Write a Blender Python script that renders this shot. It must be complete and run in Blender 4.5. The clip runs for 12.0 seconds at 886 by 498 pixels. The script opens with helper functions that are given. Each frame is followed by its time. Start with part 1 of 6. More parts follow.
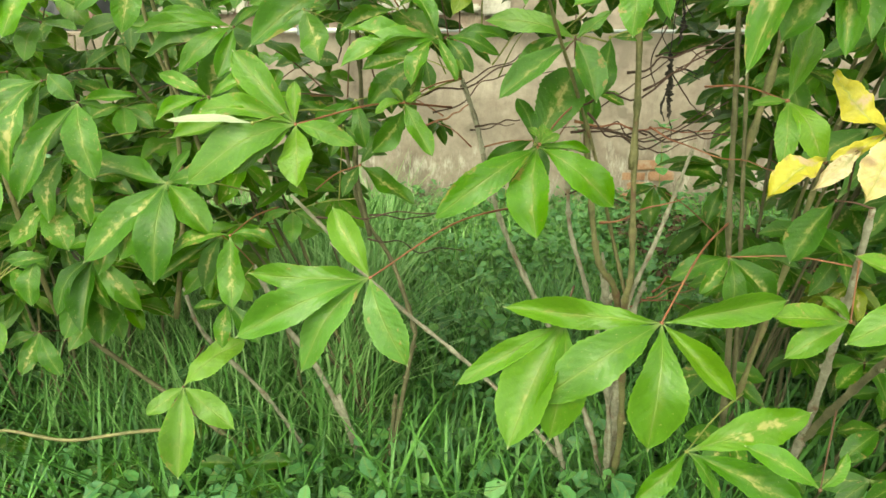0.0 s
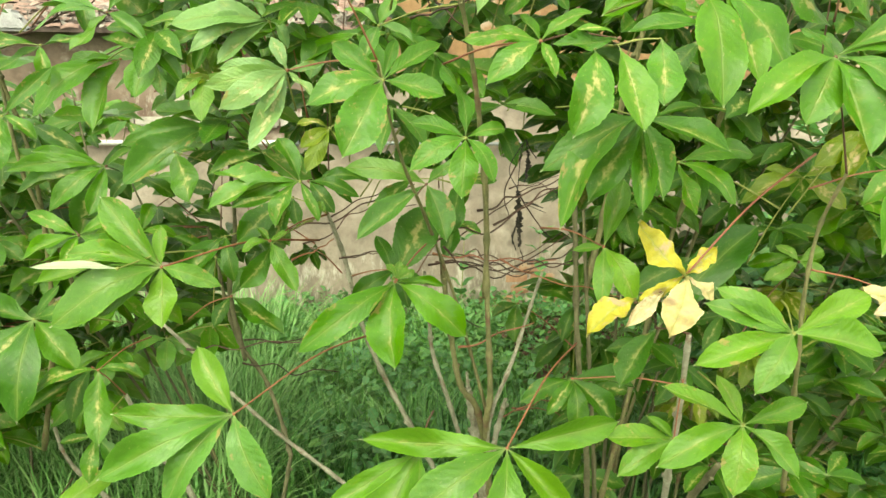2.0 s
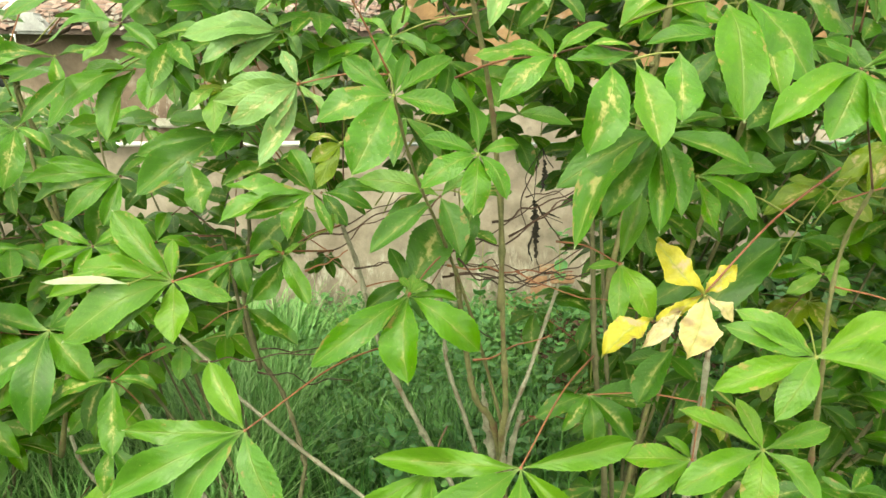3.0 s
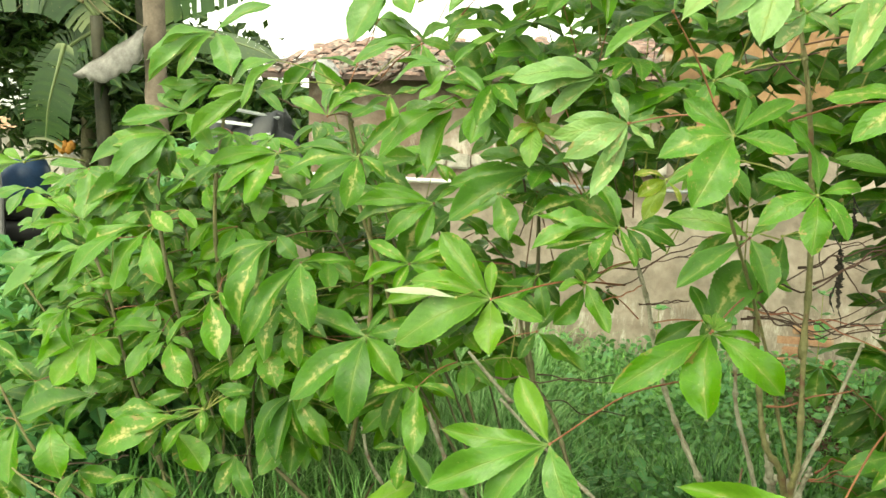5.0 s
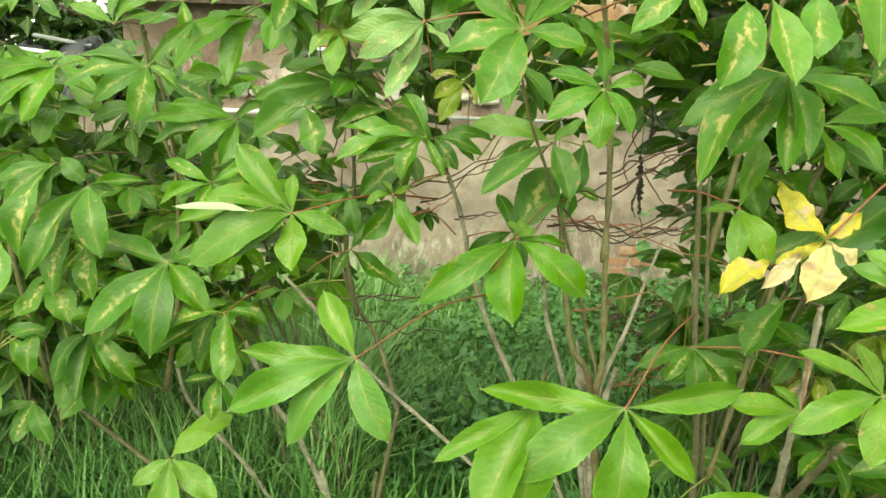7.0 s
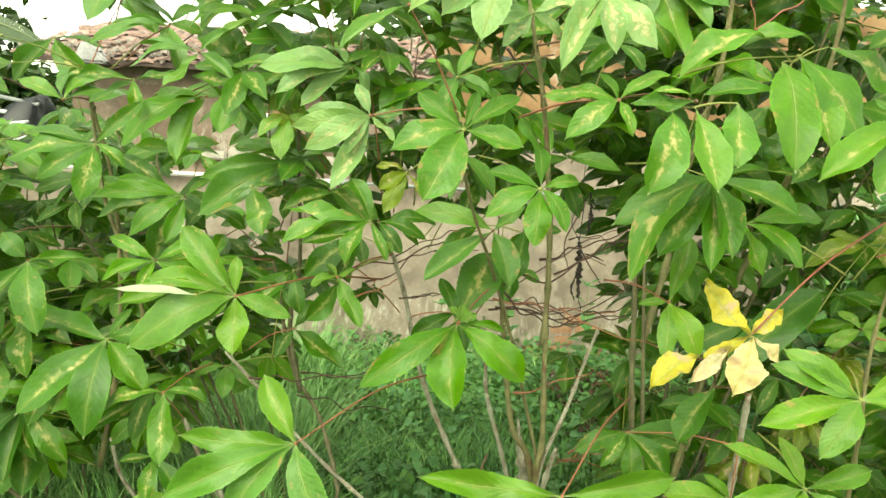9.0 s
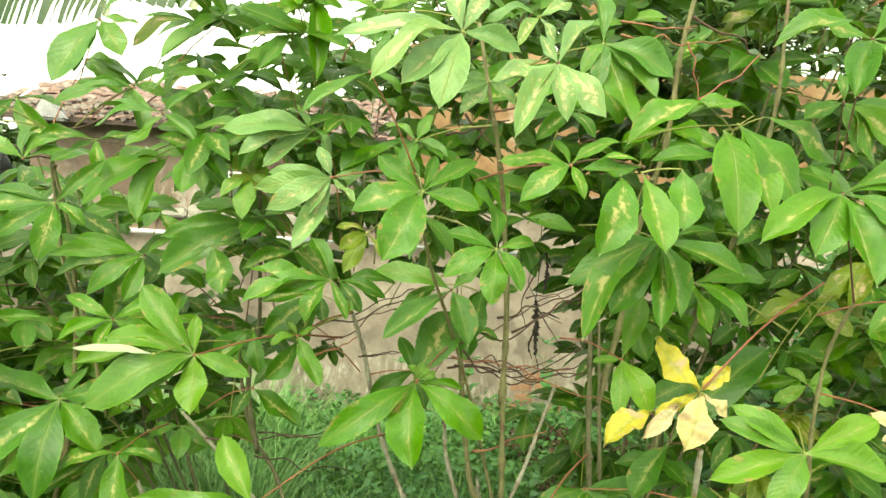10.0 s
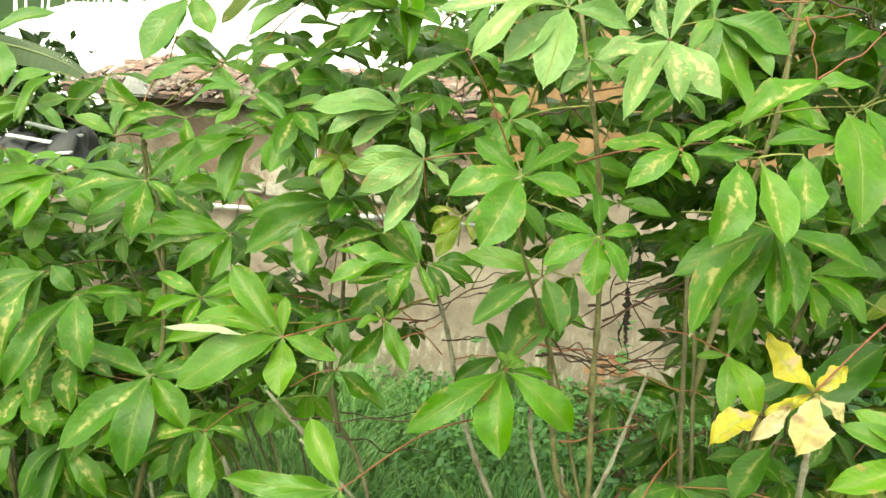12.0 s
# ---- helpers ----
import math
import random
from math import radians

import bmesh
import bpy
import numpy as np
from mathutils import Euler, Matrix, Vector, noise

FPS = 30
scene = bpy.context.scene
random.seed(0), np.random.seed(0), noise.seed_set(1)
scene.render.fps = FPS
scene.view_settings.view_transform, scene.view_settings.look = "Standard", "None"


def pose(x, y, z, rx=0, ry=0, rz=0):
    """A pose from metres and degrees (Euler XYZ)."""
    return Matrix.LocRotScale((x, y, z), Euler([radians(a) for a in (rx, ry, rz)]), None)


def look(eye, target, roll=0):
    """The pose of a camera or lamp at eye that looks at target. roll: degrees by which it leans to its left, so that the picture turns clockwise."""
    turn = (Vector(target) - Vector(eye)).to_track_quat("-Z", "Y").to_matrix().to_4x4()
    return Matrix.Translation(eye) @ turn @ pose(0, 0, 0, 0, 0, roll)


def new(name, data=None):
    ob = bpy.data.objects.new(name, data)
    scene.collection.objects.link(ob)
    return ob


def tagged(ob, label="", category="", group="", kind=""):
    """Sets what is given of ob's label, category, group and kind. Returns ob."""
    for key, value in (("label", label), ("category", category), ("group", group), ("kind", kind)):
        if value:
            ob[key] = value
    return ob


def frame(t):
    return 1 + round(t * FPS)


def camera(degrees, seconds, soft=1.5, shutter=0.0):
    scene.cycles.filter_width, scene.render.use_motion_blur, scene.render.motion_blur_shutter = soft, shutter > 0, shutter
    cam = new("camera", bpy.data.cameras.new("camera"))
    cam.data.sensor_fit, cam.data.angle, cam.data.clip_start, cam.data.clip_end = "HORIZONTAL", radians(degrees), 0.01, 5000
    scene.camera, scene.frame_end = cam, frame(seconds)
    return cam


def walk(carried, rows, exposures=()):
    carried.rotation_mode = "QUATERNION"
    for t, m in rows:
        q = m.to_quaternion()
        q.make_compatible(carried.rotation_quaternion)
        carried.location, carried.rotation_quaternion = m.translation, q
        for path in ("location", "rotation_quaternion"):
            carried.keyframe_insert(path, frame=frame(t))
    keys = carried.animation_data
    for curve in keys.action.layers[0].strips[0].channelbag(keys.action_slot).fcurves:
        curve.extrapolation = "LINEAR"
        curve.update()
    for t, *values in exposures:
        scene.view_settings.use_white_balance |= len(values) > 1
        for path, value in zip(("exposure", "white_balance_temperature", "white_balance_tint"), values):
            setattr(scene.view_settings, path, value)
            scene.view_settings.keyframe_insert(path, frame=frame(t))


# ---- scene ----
cam = camera(58.2, 12.0, soft=1.5)
PATH = [
    (0, (0.038, -0.169, 1.463), (0.022, 1.732, 0.84), -0.1),
    (0.5, (0.103, -0.221, 1.518), (0.149, 1.697, 0.954), -1.1),
    (1, (0.168, -0.222, 1.586), (0.255, 1.719, 1.109), -1.6),
    (1.5, (0.13, -0.246, 1.564), (0.377, 1.697, 1.156), 0.7),
    (2, (0.114, -0.255, 1.566), (0.347, 1.691, 1.169), 0.4),
    (2.5, (0.133, -0.229, 1.588), (0.296, 1.717, 1.159), 0.1),
    (2.7, (0.137, -0.219, 1.591), (0.323, 1.725, 1.162), 0.0),
    (4.3, (0.024, -0.324, 1.626), (-0.042, 1.662, 1.404), 2.6),
    (4.5, (-0.002, -0.331, 1.619), (-0.177, 1.646, 1.373), 1.8),
    (5, (-0.048, -0.332, 1.579), (-0.408, 1.612, 1.275), 1.6),
    (5.5, (-0.028, -0.26, 1.571), (-0.478, 1.658, 1.224), 1.7),
    (6, (0.027, -0.219, 1.547), (-0.289, 1.715, 1.149), 2.3),
    (6.5, (0.003, -0.251, 1.5), (-0.316, 1.67, 1.043), 1.6),
    (7, (0.048, -0.27, 1.511), (0.059, 1.682, 1.073), 1.7),
    (7.5, (0.068, -0.267, 1.562), (0.157, 1.702, 1.222), 2.3),
    (7.7, (0.064, -0.27, 1.574), (0.163, 1.702, 1.255), 2.4),
    (9.3, (0.057, -0.294, 1.569), (0.212, 1.682, 1.303), 3.9),
    (9.5, (0.051, -0.298, 1.573), (0.238, 1.681, 1.351), 4.5),
    (10, (0.06, -0.323, 1.577), (0.282, 1.66, 1.438), 3.6),
    (10.5, (0.101, -0.314, 1.593), (0.329, 1.669, 1.466), 2.4),
    (11, (0.081, -0.264, 1.583), (0.184, 1.723, 1.386), 2.9),
    (11.5, (0.047, -0.251, 1.578), (0.177, 1.732, 1.357), 4.8),
    (12, (0.014, -0.27, 1.585), (0.072, 1.718, 1.377), 4.2),
]
EXPOSURE = -0.08
walk(cam, [(t, look(eye, target, roll)) for t, eye, target, roll in PATH], [
    (t, EXPOSURE + change, 8150, -9) for t, change in ((0.0, -0.08), (1.0, 0.0), (2.7, 0.02), (4.5, -0.03), (5.5, -0.03), (6.2, -0.1), (7.0, -0.07), (7.5, -0.01), (10.5, -0.01), (12.0, -0.03))])

# ---- world, sun, exposure ----
world = bpy.data.worlds.new("sky")
scene.world = world
world.use_nodes = True
wn = world.node_tree.nodes
sky = wn.new("ShaderNodeTexSky")
sky.sky_type = "NISHITA"
sky.sun_disc = False
sky.sun_elevation, sky.sun_rotation = radians(52), radians(200)
sky.air_density, sky.dust_density, sky.ozone_density = 1.0, 3.0, 1.0
veil = wn.new("ShaderNodeHueSaturation")  # thin high cloud greys and brightens the sky
veil.inputs["Saturation"].default_value, veil.inputs["Value"].default_value = 0.2, 3.2
world.node_tree.links.new(sky.outputs[0], veil.inputs["Color"])
cloud = wn.new("ShaderNodeMix")  # an even white cloud layer down to the horizon
cloud.data_type, cloud.blend_type = "RGBA", "ADD"
cloud.inputs["Factor"].default_value = 1.0
for socket in cloud.inputs:
    if socket.type == "RGBA" and socket.name == "B":
        socket.default_value = (6.0, 6.0, 6.2, 1)
    if socket.type == "RGBA" and socket.name == "A":
        world.node_tree.links.new(veil.outputs[0], socket)
world.node_tree.links.new([o for o in cloud.outputs if o.type == "RGBA"][0], wn["Background"].inputs[0])
wn["Background"].inputs[1].default_value = 0.15
sun = new("sun", bpy.data.lights.new("sun", "SUN"))
sun.data.energy, sun.data.angle, sun.data.color = 1.0, radians(24), (1.0, 0.95, 0.86)
sun.matrix_world = look((-2.0, -4.5, 6.5), (0, 0, 0))


# ---- materials ----
def material(name, rough=0.8):
    m = bpy.data.materials.new(name)
    m.use_nodes = True
    b = m.node_tree.nodes["Principled BSDF"]
    b.inputs["Roughness"].default_value = rough
    return m, m.node_tree.nodes, m.node_tree.links, b


def ramp(nodes, links, source, stops):
    r = nodes.new("ShaderNodeValToRGB")
    e = r.color_ramp.elements
    while len(e) < len(stops):
        e.new(0.5)
    for k, (p, c) in enumerate(stops):
        e[k].position, e[k].color = p, (*c, 1)
    links.new(source, r.inputs[0])
    return r.outputs[0]


def noise_of(nodes, links, scale, detail=6, coord=None, rough=0.6):
    n = nodes.new("ShaderNodeTexNoise")
    n.inputs["Scale"].default_value, n.inputs["Detail"].default_value = scale, detail
    n.inputs["Roughness"].default_value = rough
    if coord is None:
        coord = nodes.new("ShaderNodeTexCoord").outputs["Object"]
    links.new(coord, n.inputs["Vector"])
    return n.outputs[0]


def calc(nodes, links, op, a, b=0.0, clamp=False):
    n = nodes.new("ShaderNodeMath")
    n.operation, n.use_clamp = op, clamp
    for k, v in enumerate((a, b)):
        if isinstance(v, (int, float)):
            n.inputs[k].default_value = v
        else:
            links.new(v, n.inputs[k])
    return n.outputs[0]


def blend(nodes, links, fac, a, b, kind="MIX"):
    n = nodes.new("ShaderNodeMix")
    n.data_type, n.blend_type = "RGBA", kind
    for sock, v in ((n.inputs[0], fac), (n.inputs[6], a), (n.inputs[7], b)):
        if isinstance(v, tuple):
            sock.default_value = (*v, 1)
        elif isinstance(v, (int, float)):
            sock.default_value = v
        else:
            links.new(v, sock)
    return n.outputs[2]


def bumped(nodes, links, b, height, strength, distance=0.01):
    n = nodes.new("ShaderNodeBump")
    n.inputs["Strength"].default_value, n.inputs["Distance"].default_value = strength, distance
    links.new(height, n.inputs["Height"])
    links.new(n.outputs[0], b.inputs["Normal"])


def surface(name, stops, scale, rough=0.85, fine=60, bump=0.4, coarse=None):
    """A rough solid with colour at two scales and relief."""
    m, n, l, b = material(name, rough)
    c = ramp(n, l, noise_of(n, l, scale), stops)
    f = noise_of(n, l, fine, 4)
    c = blend(n, l, 0.35, c, ramp(n, l, f, [(0.3, (0.35, 0.33, 0.3)), (0.7, (1, 1, 1))]), "MULTIPLY")
    if coarse:
        c = blend(n, l, ramp(n, l, noise_of(n, l, coarse[0], 8), [(coarse[1], (0, 0, 0)), (coarse[1] + 0.12, (1, 1, 1))]), c, coarse[2])
    l.new(c, b.inputs["Base Color"])
    bumped(n, l, b, f, bump)
    return m


def leaf_material(name, dark, light, sick, sick_colour=(0.6, 0.56, 0.18), rough=0.4, sheer=0.24, dead=0.0, varied=0.85):
    """A living leaf blade: midrib, side veins, yellow mosaic patches along the midrib, small brown spots."""
    m, n, l, b = material(name, rough)
    uv = n.new("ShaderNodeUVMap").outputs[0]
    sep = n.new("ShaderNodeSeparateXYZ")
    l.new(uv, sep.inputs[0])
    u, v = sep.outputs[0], sep.outputs[1]
    off = calc(n, l, "ABSOLUTE", calc(n, l, "SUBTRACT", v, 0.5))
    info = n.new("ShaderNodeObjectInfo")
    island = n.new("ShaderNodeNewGeometry").outputs["Random Per Island"]
    rnd = calc(n, l, "FRACT", calc(n, l, "ADD", info.outputs["Random"], island))
    shift = n.new("ShaderNodeCombineXYZ")
    l.new(calc(n, l, "MULTIPLY", rnd, 37.0), shift.inputs[0])
    l.new(calc(n, l, "MULTIPLY", rnd, 91.0), shift.inputs[1])
    place = n.new("ShaderNodeVectorMath")
    l.new(uv, place.inputs[0])
    l.new(shift.outputs[0], place.inputs[1])
    spot = place.outputs[0]
    base = blend(n, l, rnd, dark, light)
    flat = n.new("ShaderNodeVectorMath")
    flat.operation = "MULTIPLY"
    flat.inputs[1].default_value = (1.0, 0.42, 1.0)
    l.new(spot, flat.inputs[0])
    spot = flat.outputs[0]
    cells = noise_of(n, l, 9, 5, spot)
    clouds = ramp(n, l, noise_of(n, l, 3.5, 4, spot, 0.7), [(0.35, (0.62, 0.66, 0.7)), (0.65, (1.12, 1.08, 1.0))])
    base = blend(n, l, 0.8, base, clouds, "MULTIPLY")
    base = blend(n, l, calc(n, l, "MULTIPLY", cells, 0.6), base, tuple(min(1, 1.5 * c) for c in light))
    other = calc(n, l, "FRACT", calc(n, l, "MULTIPLY", rnd, 7.31))
    tint = ramp(n, l, other, [(0.0, (0.72, 0.8, 0.85)), (0.45, (0.95, 0.98, 1.0)), (0.8, (1.08, 1.06, 0.8)), (1.0, (1.3, 1.12, 0.65))])
    base = blend(n, l, varied, base, tint, "MULTIPLY")
    worn = ramp(n, l, noise_of(n, l, 5, 5, spot, 0.75), [(0.58, (0, 0, 0)), (0.72, (1, 1, 1))])
    base = blend(n, l, calc(n, l, "MULTIPLY", worn, 0.35), base, tuple(min(1, k * c) for k, c in zip((2.6, 1.5, 0.9), light)))
    # side veins run from the midrib to the edge, slanting to the tip
    lines = calc(n, l, "SINE", calc(n, l, "MULTIPLY", calc(n, l, "SUBTRACT", u, calc(n, l, "MULTIPLY", off, 0.4)), 75.0))
    veins = calc(n, l, "MULTIPLY", calc(n, l, "GREATER_THAN", lines, 0.93), 0.05)
    base = blend(n, l, veins, base, tuple(min(1, 2.0 * c) for c in light))
    margin = ramp(n, l, off, [(0.44, (0, 0, 0)), (0.495, (1, 1, 1))])
    base = blend(n, l, calc(n, l, "MULTIPLY", margin, 0.4), base, tuple(min(1, 1.7 * c) for c in light))
    rib = ramp(n, l, off, [(0.0, (1, 1, 1)), (0.028, (0, 0, 0))])
    base = blend(n, l, calc(n, l, "MULTIPLY", rib, 0.4), base, (0.24, 0.34, 0.11))
    if sick > 0:
        # a zigzag yellow streak on the middle of the midrib, with short branches, and a few loose patches
        wander = noise_of(n, l, 6.5, 3, spot, 0.6)
        strength = noise_of(n, l, 11, 2, spot, 0.6)
        bent = calc(n, l, "ABSOLUTE", calc(n, l, "ADD", calc(n, l, "SUBTRACT", v, 0.5), calc(n, l, "MULTIPLY", calc(n, l, "SUBTRACT", wander, 0.5), 0.34)))
        along = ramp(n, l, u, [(0.1, (0, 0, 0)), (0.4, (1, 1, 1)), (0.68, (1, 1, 1)), (0.92, (0, 0, 0))])
        much = calc(n, l, "MULTIPLY", calc(n, l, "MULTIPLY", calc(n, l, "SUBTRACT", rnd, 0.18), 1.4, True), sick)
        wide = calc(n, l, "MULTIPLY", calc(n, l, "MULTIPLY", along, much), calc(n, l, "SUBTRACT", calc(n, l, "MULTIPLY", strength, 0.95), 0.37))
        raw = calc(n, l, "SUBTRACT", wide, bent)
        mask = ramp(n, l, raw, [(-0.0, (0, 0, 0)), (0.06, (0.45, 0.45, 0.45)), (0.16, (1, 1, 1))])
        halo = ramp(n, l, calc(n, l, "ADD", raw, 0.13), [(0.0, (0, 0, 0)), (0.18, (1, 1, 1))])
        loose = ramp(n, l, noise_of(n, l, 8, 3, spot, 0.6), [(0.66, (0, 0, 0)), (0.8, (1, 1, 1))])
        base = blend(n, l, calc(n, l, "MULTIPLY", halo, 0.5), base, (0.17, 0.24, 0.04))
        base = blend(n, l, calc(n, l, "MULTIPLY", loose, 0.4 * min(1.0, sick)), base, (0.3, 0.3, 0.08))
        core = blend(n, l, strength, sick_colour, (0.62, 0.47, 0.24))
        base = blend(n, l, calc(n, l, "MULTIPLY", calc(n, l, "MULTIPLY", mask, calc(n, l, "ADD", wander, 0.3, True)), 0.65), base, core)
    if sick > 0.2:
        # some blades are scorched brown in spots near the edge
        edge = calc(n, l, "ADD", noise_of(n, l, 5.5, 4, spot, 0.7), calc(n, l, "MULTIPLY", off, 0.32))
        scorch = ramp(n, l, edge, [(0.7, (0, 0, 0)), (0.76, (1, 1, 1))])
        some = calc(n, l, "GREATER_THAN", calc(n, l, "FRACT", calc(n, l, "MULTIPLY", rnd, 13.7)), 0.6)
        base = blend(n, l, calc(n, l, "MULTIPLY", calc(n, l, "MULTIPLY", scorch, some), 0.75), base, (0.3, 0.2, 0.07))
    if dead > 0:
        burn = ramp(n, l, noise_of(n, l, 3.2, 6, spot), [(0.62 - dead * 0.2, (0, 0, 0)), (0.72 - dead * 0.2, (1, 1, 1))])
        base = blend(n, l, burn, base, (0.46, 0.33, 0.2))
    hub = ramp(n, l, u, [(0.02, (1, 1, 1)), (0.1, (0, 0, 0))])
    base = blend(n, l, calc(n, l, "MULTIPLY", hub, 0.6), base, (0.3, 0.36, 0.16))
    tip = ramp(n, l, u, [(0.965, (0, 0, 0)), (0.985, (1, 1, 1))])
    base = blend(n, l, calc(n, l, "MULTIPLY", tip, 0.55), base, (0.5, 0.5, 0.34))
    specks = ramp(n, l, noise_of(n, l, 34, 4, spot, 0.7), [(0.63, (0, 0, 0)), (0.72, (1, 1, 1))])
    base = blend(n, l, calc(n, l, "MULTIPLY", specks, 0.6), base, (0.5, 0.42, 0.2))
    l.new(base, b.inputs["Base Color"])
    b.inputs["Specular IOR Level"].default_value = 0.42
    bumped(n, l, b, calc(n, l, "ADD", calc(n, l, "MULTIPLY", lines, 0.05), calc(n, l, "SUBTRACT", cells, calc(n, l, "MULTIPLY", rib, 0.3))), 0.5, 0.005)
    t = n.new("ShaderNodeBsdfTranslucent")
    l.new(blend(n, l, 0.5, base, (0.16, 0.3, 0.03), "MIX"), t.inputs[0])
    mix = n.new("ShaderNodeMixShader")
    mix.inputs[0].default_value = sheer
    l.new(b.outputs[0], mix.inputs[1])
    l.new(t.outputs[0], mix.inputs[2])
    l.new(mix.outputs[0], n["Material Output"].inputs[0])
    return m


LEAF = {
    "l": leaf_material("young_cassava_leaf", (0.0413, 0.138, 0.012), (0.0906, 0.214, 0.0338), 0.4, rough=0.29),
    "v": leaf_material("pale_cassava_leaf", (0.0788, 0.194, 0.0135), (0.133, 0.265, 0.0338), 0.6),
    "m": leaf_material("mottled_cassava_leaf", (0.0301, 0.121, 0.00202), (0.0784, 0.221, 0.00473), 0.6, rough=0.34),
    "s": leaf_material("streaked_cassava_leaf", (0.0295, 0.117, 0.0045), (0.0728, 0.204, 0.0105), 1.15, rough=0.36),
    # k and d: darker leaf copies with the bush's inner shade in their colour
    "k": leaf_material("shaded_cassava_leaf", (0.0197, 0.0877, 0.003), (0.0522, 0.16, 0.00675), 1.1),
    "d": leaf_material("dark_shade_cassava_leaf", (0.0151, 0.0704, 0.00172), (0.0382, 0.131, 0.00337), 0.9),
    "o": leaf_material("ageing_cassava_leaf", (0.0612, 0.1236, 0.0032), (0.1326, 0.1854, 0.0063), 1.5, (0.45, 0.28, 0.06), dead=0.15),
    "f": leaf_material("fresh_cassava_leaf", (0.0492, 0.148, 0.00825), (0.0965, 0.219, 0.0165), 0.35, rough=0.34),
    "p": leaf_material("bleached_cassava_leaf", (0.08, 0.2, 0.035), (0.19, 0.32, 0.12), 1.8, (0.7, 0.66, 0.46), rough=0.33, varied=0.5),
    "u": leaf_material("leaf_underside", (0.29, 0.36, 0.22), (0.38, 0.44, 0.3), 0.0, rough=0.7, varied=0.0),
    "w": leaf_material("withered_cassava_leaf", (0.4, 0.36, 0.09), (0.56, 0.45, 0.3), 1.3, (0.55, 0.42, 0.34), 0.6, 0.2, 0.45, 0.35),
    "y": leaf_material("yellowed_cassava_leaf", (0.3, 0.3, 0.02), (0.48, 0.4, 0.05), 0.9, (0.55, 0.46, 0.3), 0.5, 0.25, 0.4, 0.4),
}
WEED = leaf_material("weed_leaf", (0.027, 0.118, 0.033), (0.108, 0.285, 0.105), 0.1, rough=0.33)
TREE_LEAF = leaf_material("tree_leaf", (0.012, 0.04, 0.012), (0.03, 0.08, 0.02), 0.1, sheer=0.12)
BANANA = leaf_material("banana_leaf", (0.016, 0.045, 0.012), (0.032, 0.075, 0.02), 0.0)
BANANA_DRY = surface("dry_banana_leaf", [(0.3, (0.28, 0.27, 0.25)), (0.7, (0.58, 0.56, 0.53))], 11, 0.9, 40)
BARK_PALE = surface("pale_cassava_bark", [(0.3, (0.2, 0.19, 0.13)), (0.7, (0.5, 0.48, 0.37))], 26, 0.7, 160, 0.7, (34, 0.55, (0.2, 0.13, 0.08)))
BARK_GREEN = surface("green_cassava_bark", [(0.3, (0.11, 0.115, 0.045)), (0.7, (0.27, 0.25, 0.11))], 22, 0.6, 140, 0.5, (26, 0.55, (0.15, 0.09, 0.05)))
BARK_BROWN = surface("brown_cassava_bark", [(0.3, (0.08, 0.078, 0.036)), (0.7, (0.2, 0.188, 0.1))], 16, 0.8, 120, 0.6)
PETIOLE = surface("red_petiole", [(0.3, (0.19, 0.05, 0.03)), (0.7, (0.36, 0.16, 0.08))], 9, 0.5, 90, 0.2)
GREEN_PETIOLE = surface("green_petiole", [(0.3, (0.16, 0.2, 0.04)), (0.7, (0.28, 0.3, 0.08))], 9, 0.5, 90, 0.2)
BROWN_PETIOLE = surface("brown_petiole", [(0.3, (0.09, 0.04, 0.025)), (0.7, (0.17, 0.09, 0.05))], 9, 0.6, 90, 0.2)
TWIG = surface("dry_twig", [(0.3, (0.035, 0.022, 0.016)), (0.7, (0.1, 0.05, 0.035))], 9, 0.8, 90, 0.3)
BLACKENED = surface("blackened_dead_leaf", [(0.3, (0.01, 0.009, 0.007)), (0.7, (0.035, 0.028, 0.02))], 20, 0.9, 120, 0.5)
PLASTER = surface("stained_plaster", [(0.28, (0.155, 0.125, 0.1)), (0.46, (0.31, 0.255, 0.205)), (0.68, (0.47, 0.405, 0.335))], 2.8, 0.92, 22, 0.9, (5.5, 0.52, (0.21, 0.175, 0.14)))

def streaked(mat, bloom_zone, strength):
    """Upright streaks of lime bloom at the heights of bloom_zone, and grey rain stains, over a plaster."""
    n, l = mat.node_tree.nodes, mat.node_tree.links
    coat = [k for k in n if k.type == "BSDF_PRINCIPLED"][0].inputs["Base Color"]
    where = n.new("ShaderNodeTexCoord").outputs["Object"]
    squash = n.new("ShaderNodeVectorMath")
    squash.operation = "MULTIPLY"
    squash.inputs[1].default_value = (1.0, 1.0, 0.3)
    l.new(where, squash.inputs[0])
    height = n.new("ShaderNodeSeparateXYZ")
    l.new(where, height.inputs[0])
    bloom = ramp(n, l, noise_of(n, l, 16, 7, squash.outputs[0], 0.75), [(0.5, (0, 0, 0)), (0.62, (1, 1, 1))])
    wavy = calc(n, l, "ADD", height.outputs[2], calc(n, l, "MULTIPLY", noise_of(n, l, 2.2, 4, where), 0.5))
    scaled = calc(n, l, "MULTIPLY", wavy, 0.4)
    zone = ramp(n, l, scaled, [(0.4 * z, (c, c, c)) for z, c in zip(bloom_zone, (0, 1, 1, 0))])
    under = coat.links[0].from_socket
    mixed = blend(n, l, calc(n, l, "MULTIPLY", calc(n, l, "MULTIPLY", bloom, zone), 0.7), under, (0.62, 0.58, 0.5))
    runs = ramp(n, l, noise_of(n, l, 5, 6, squash.outputs[0], 0.7), [(0.52, (0, 0, 0)), (0.68, (1, 1, 1))])
    l.new(blend(n, l, calc(n, l, "MULTIPLY", runs, strength), mixed, (0.2, 0.175, 0.14)), coat)


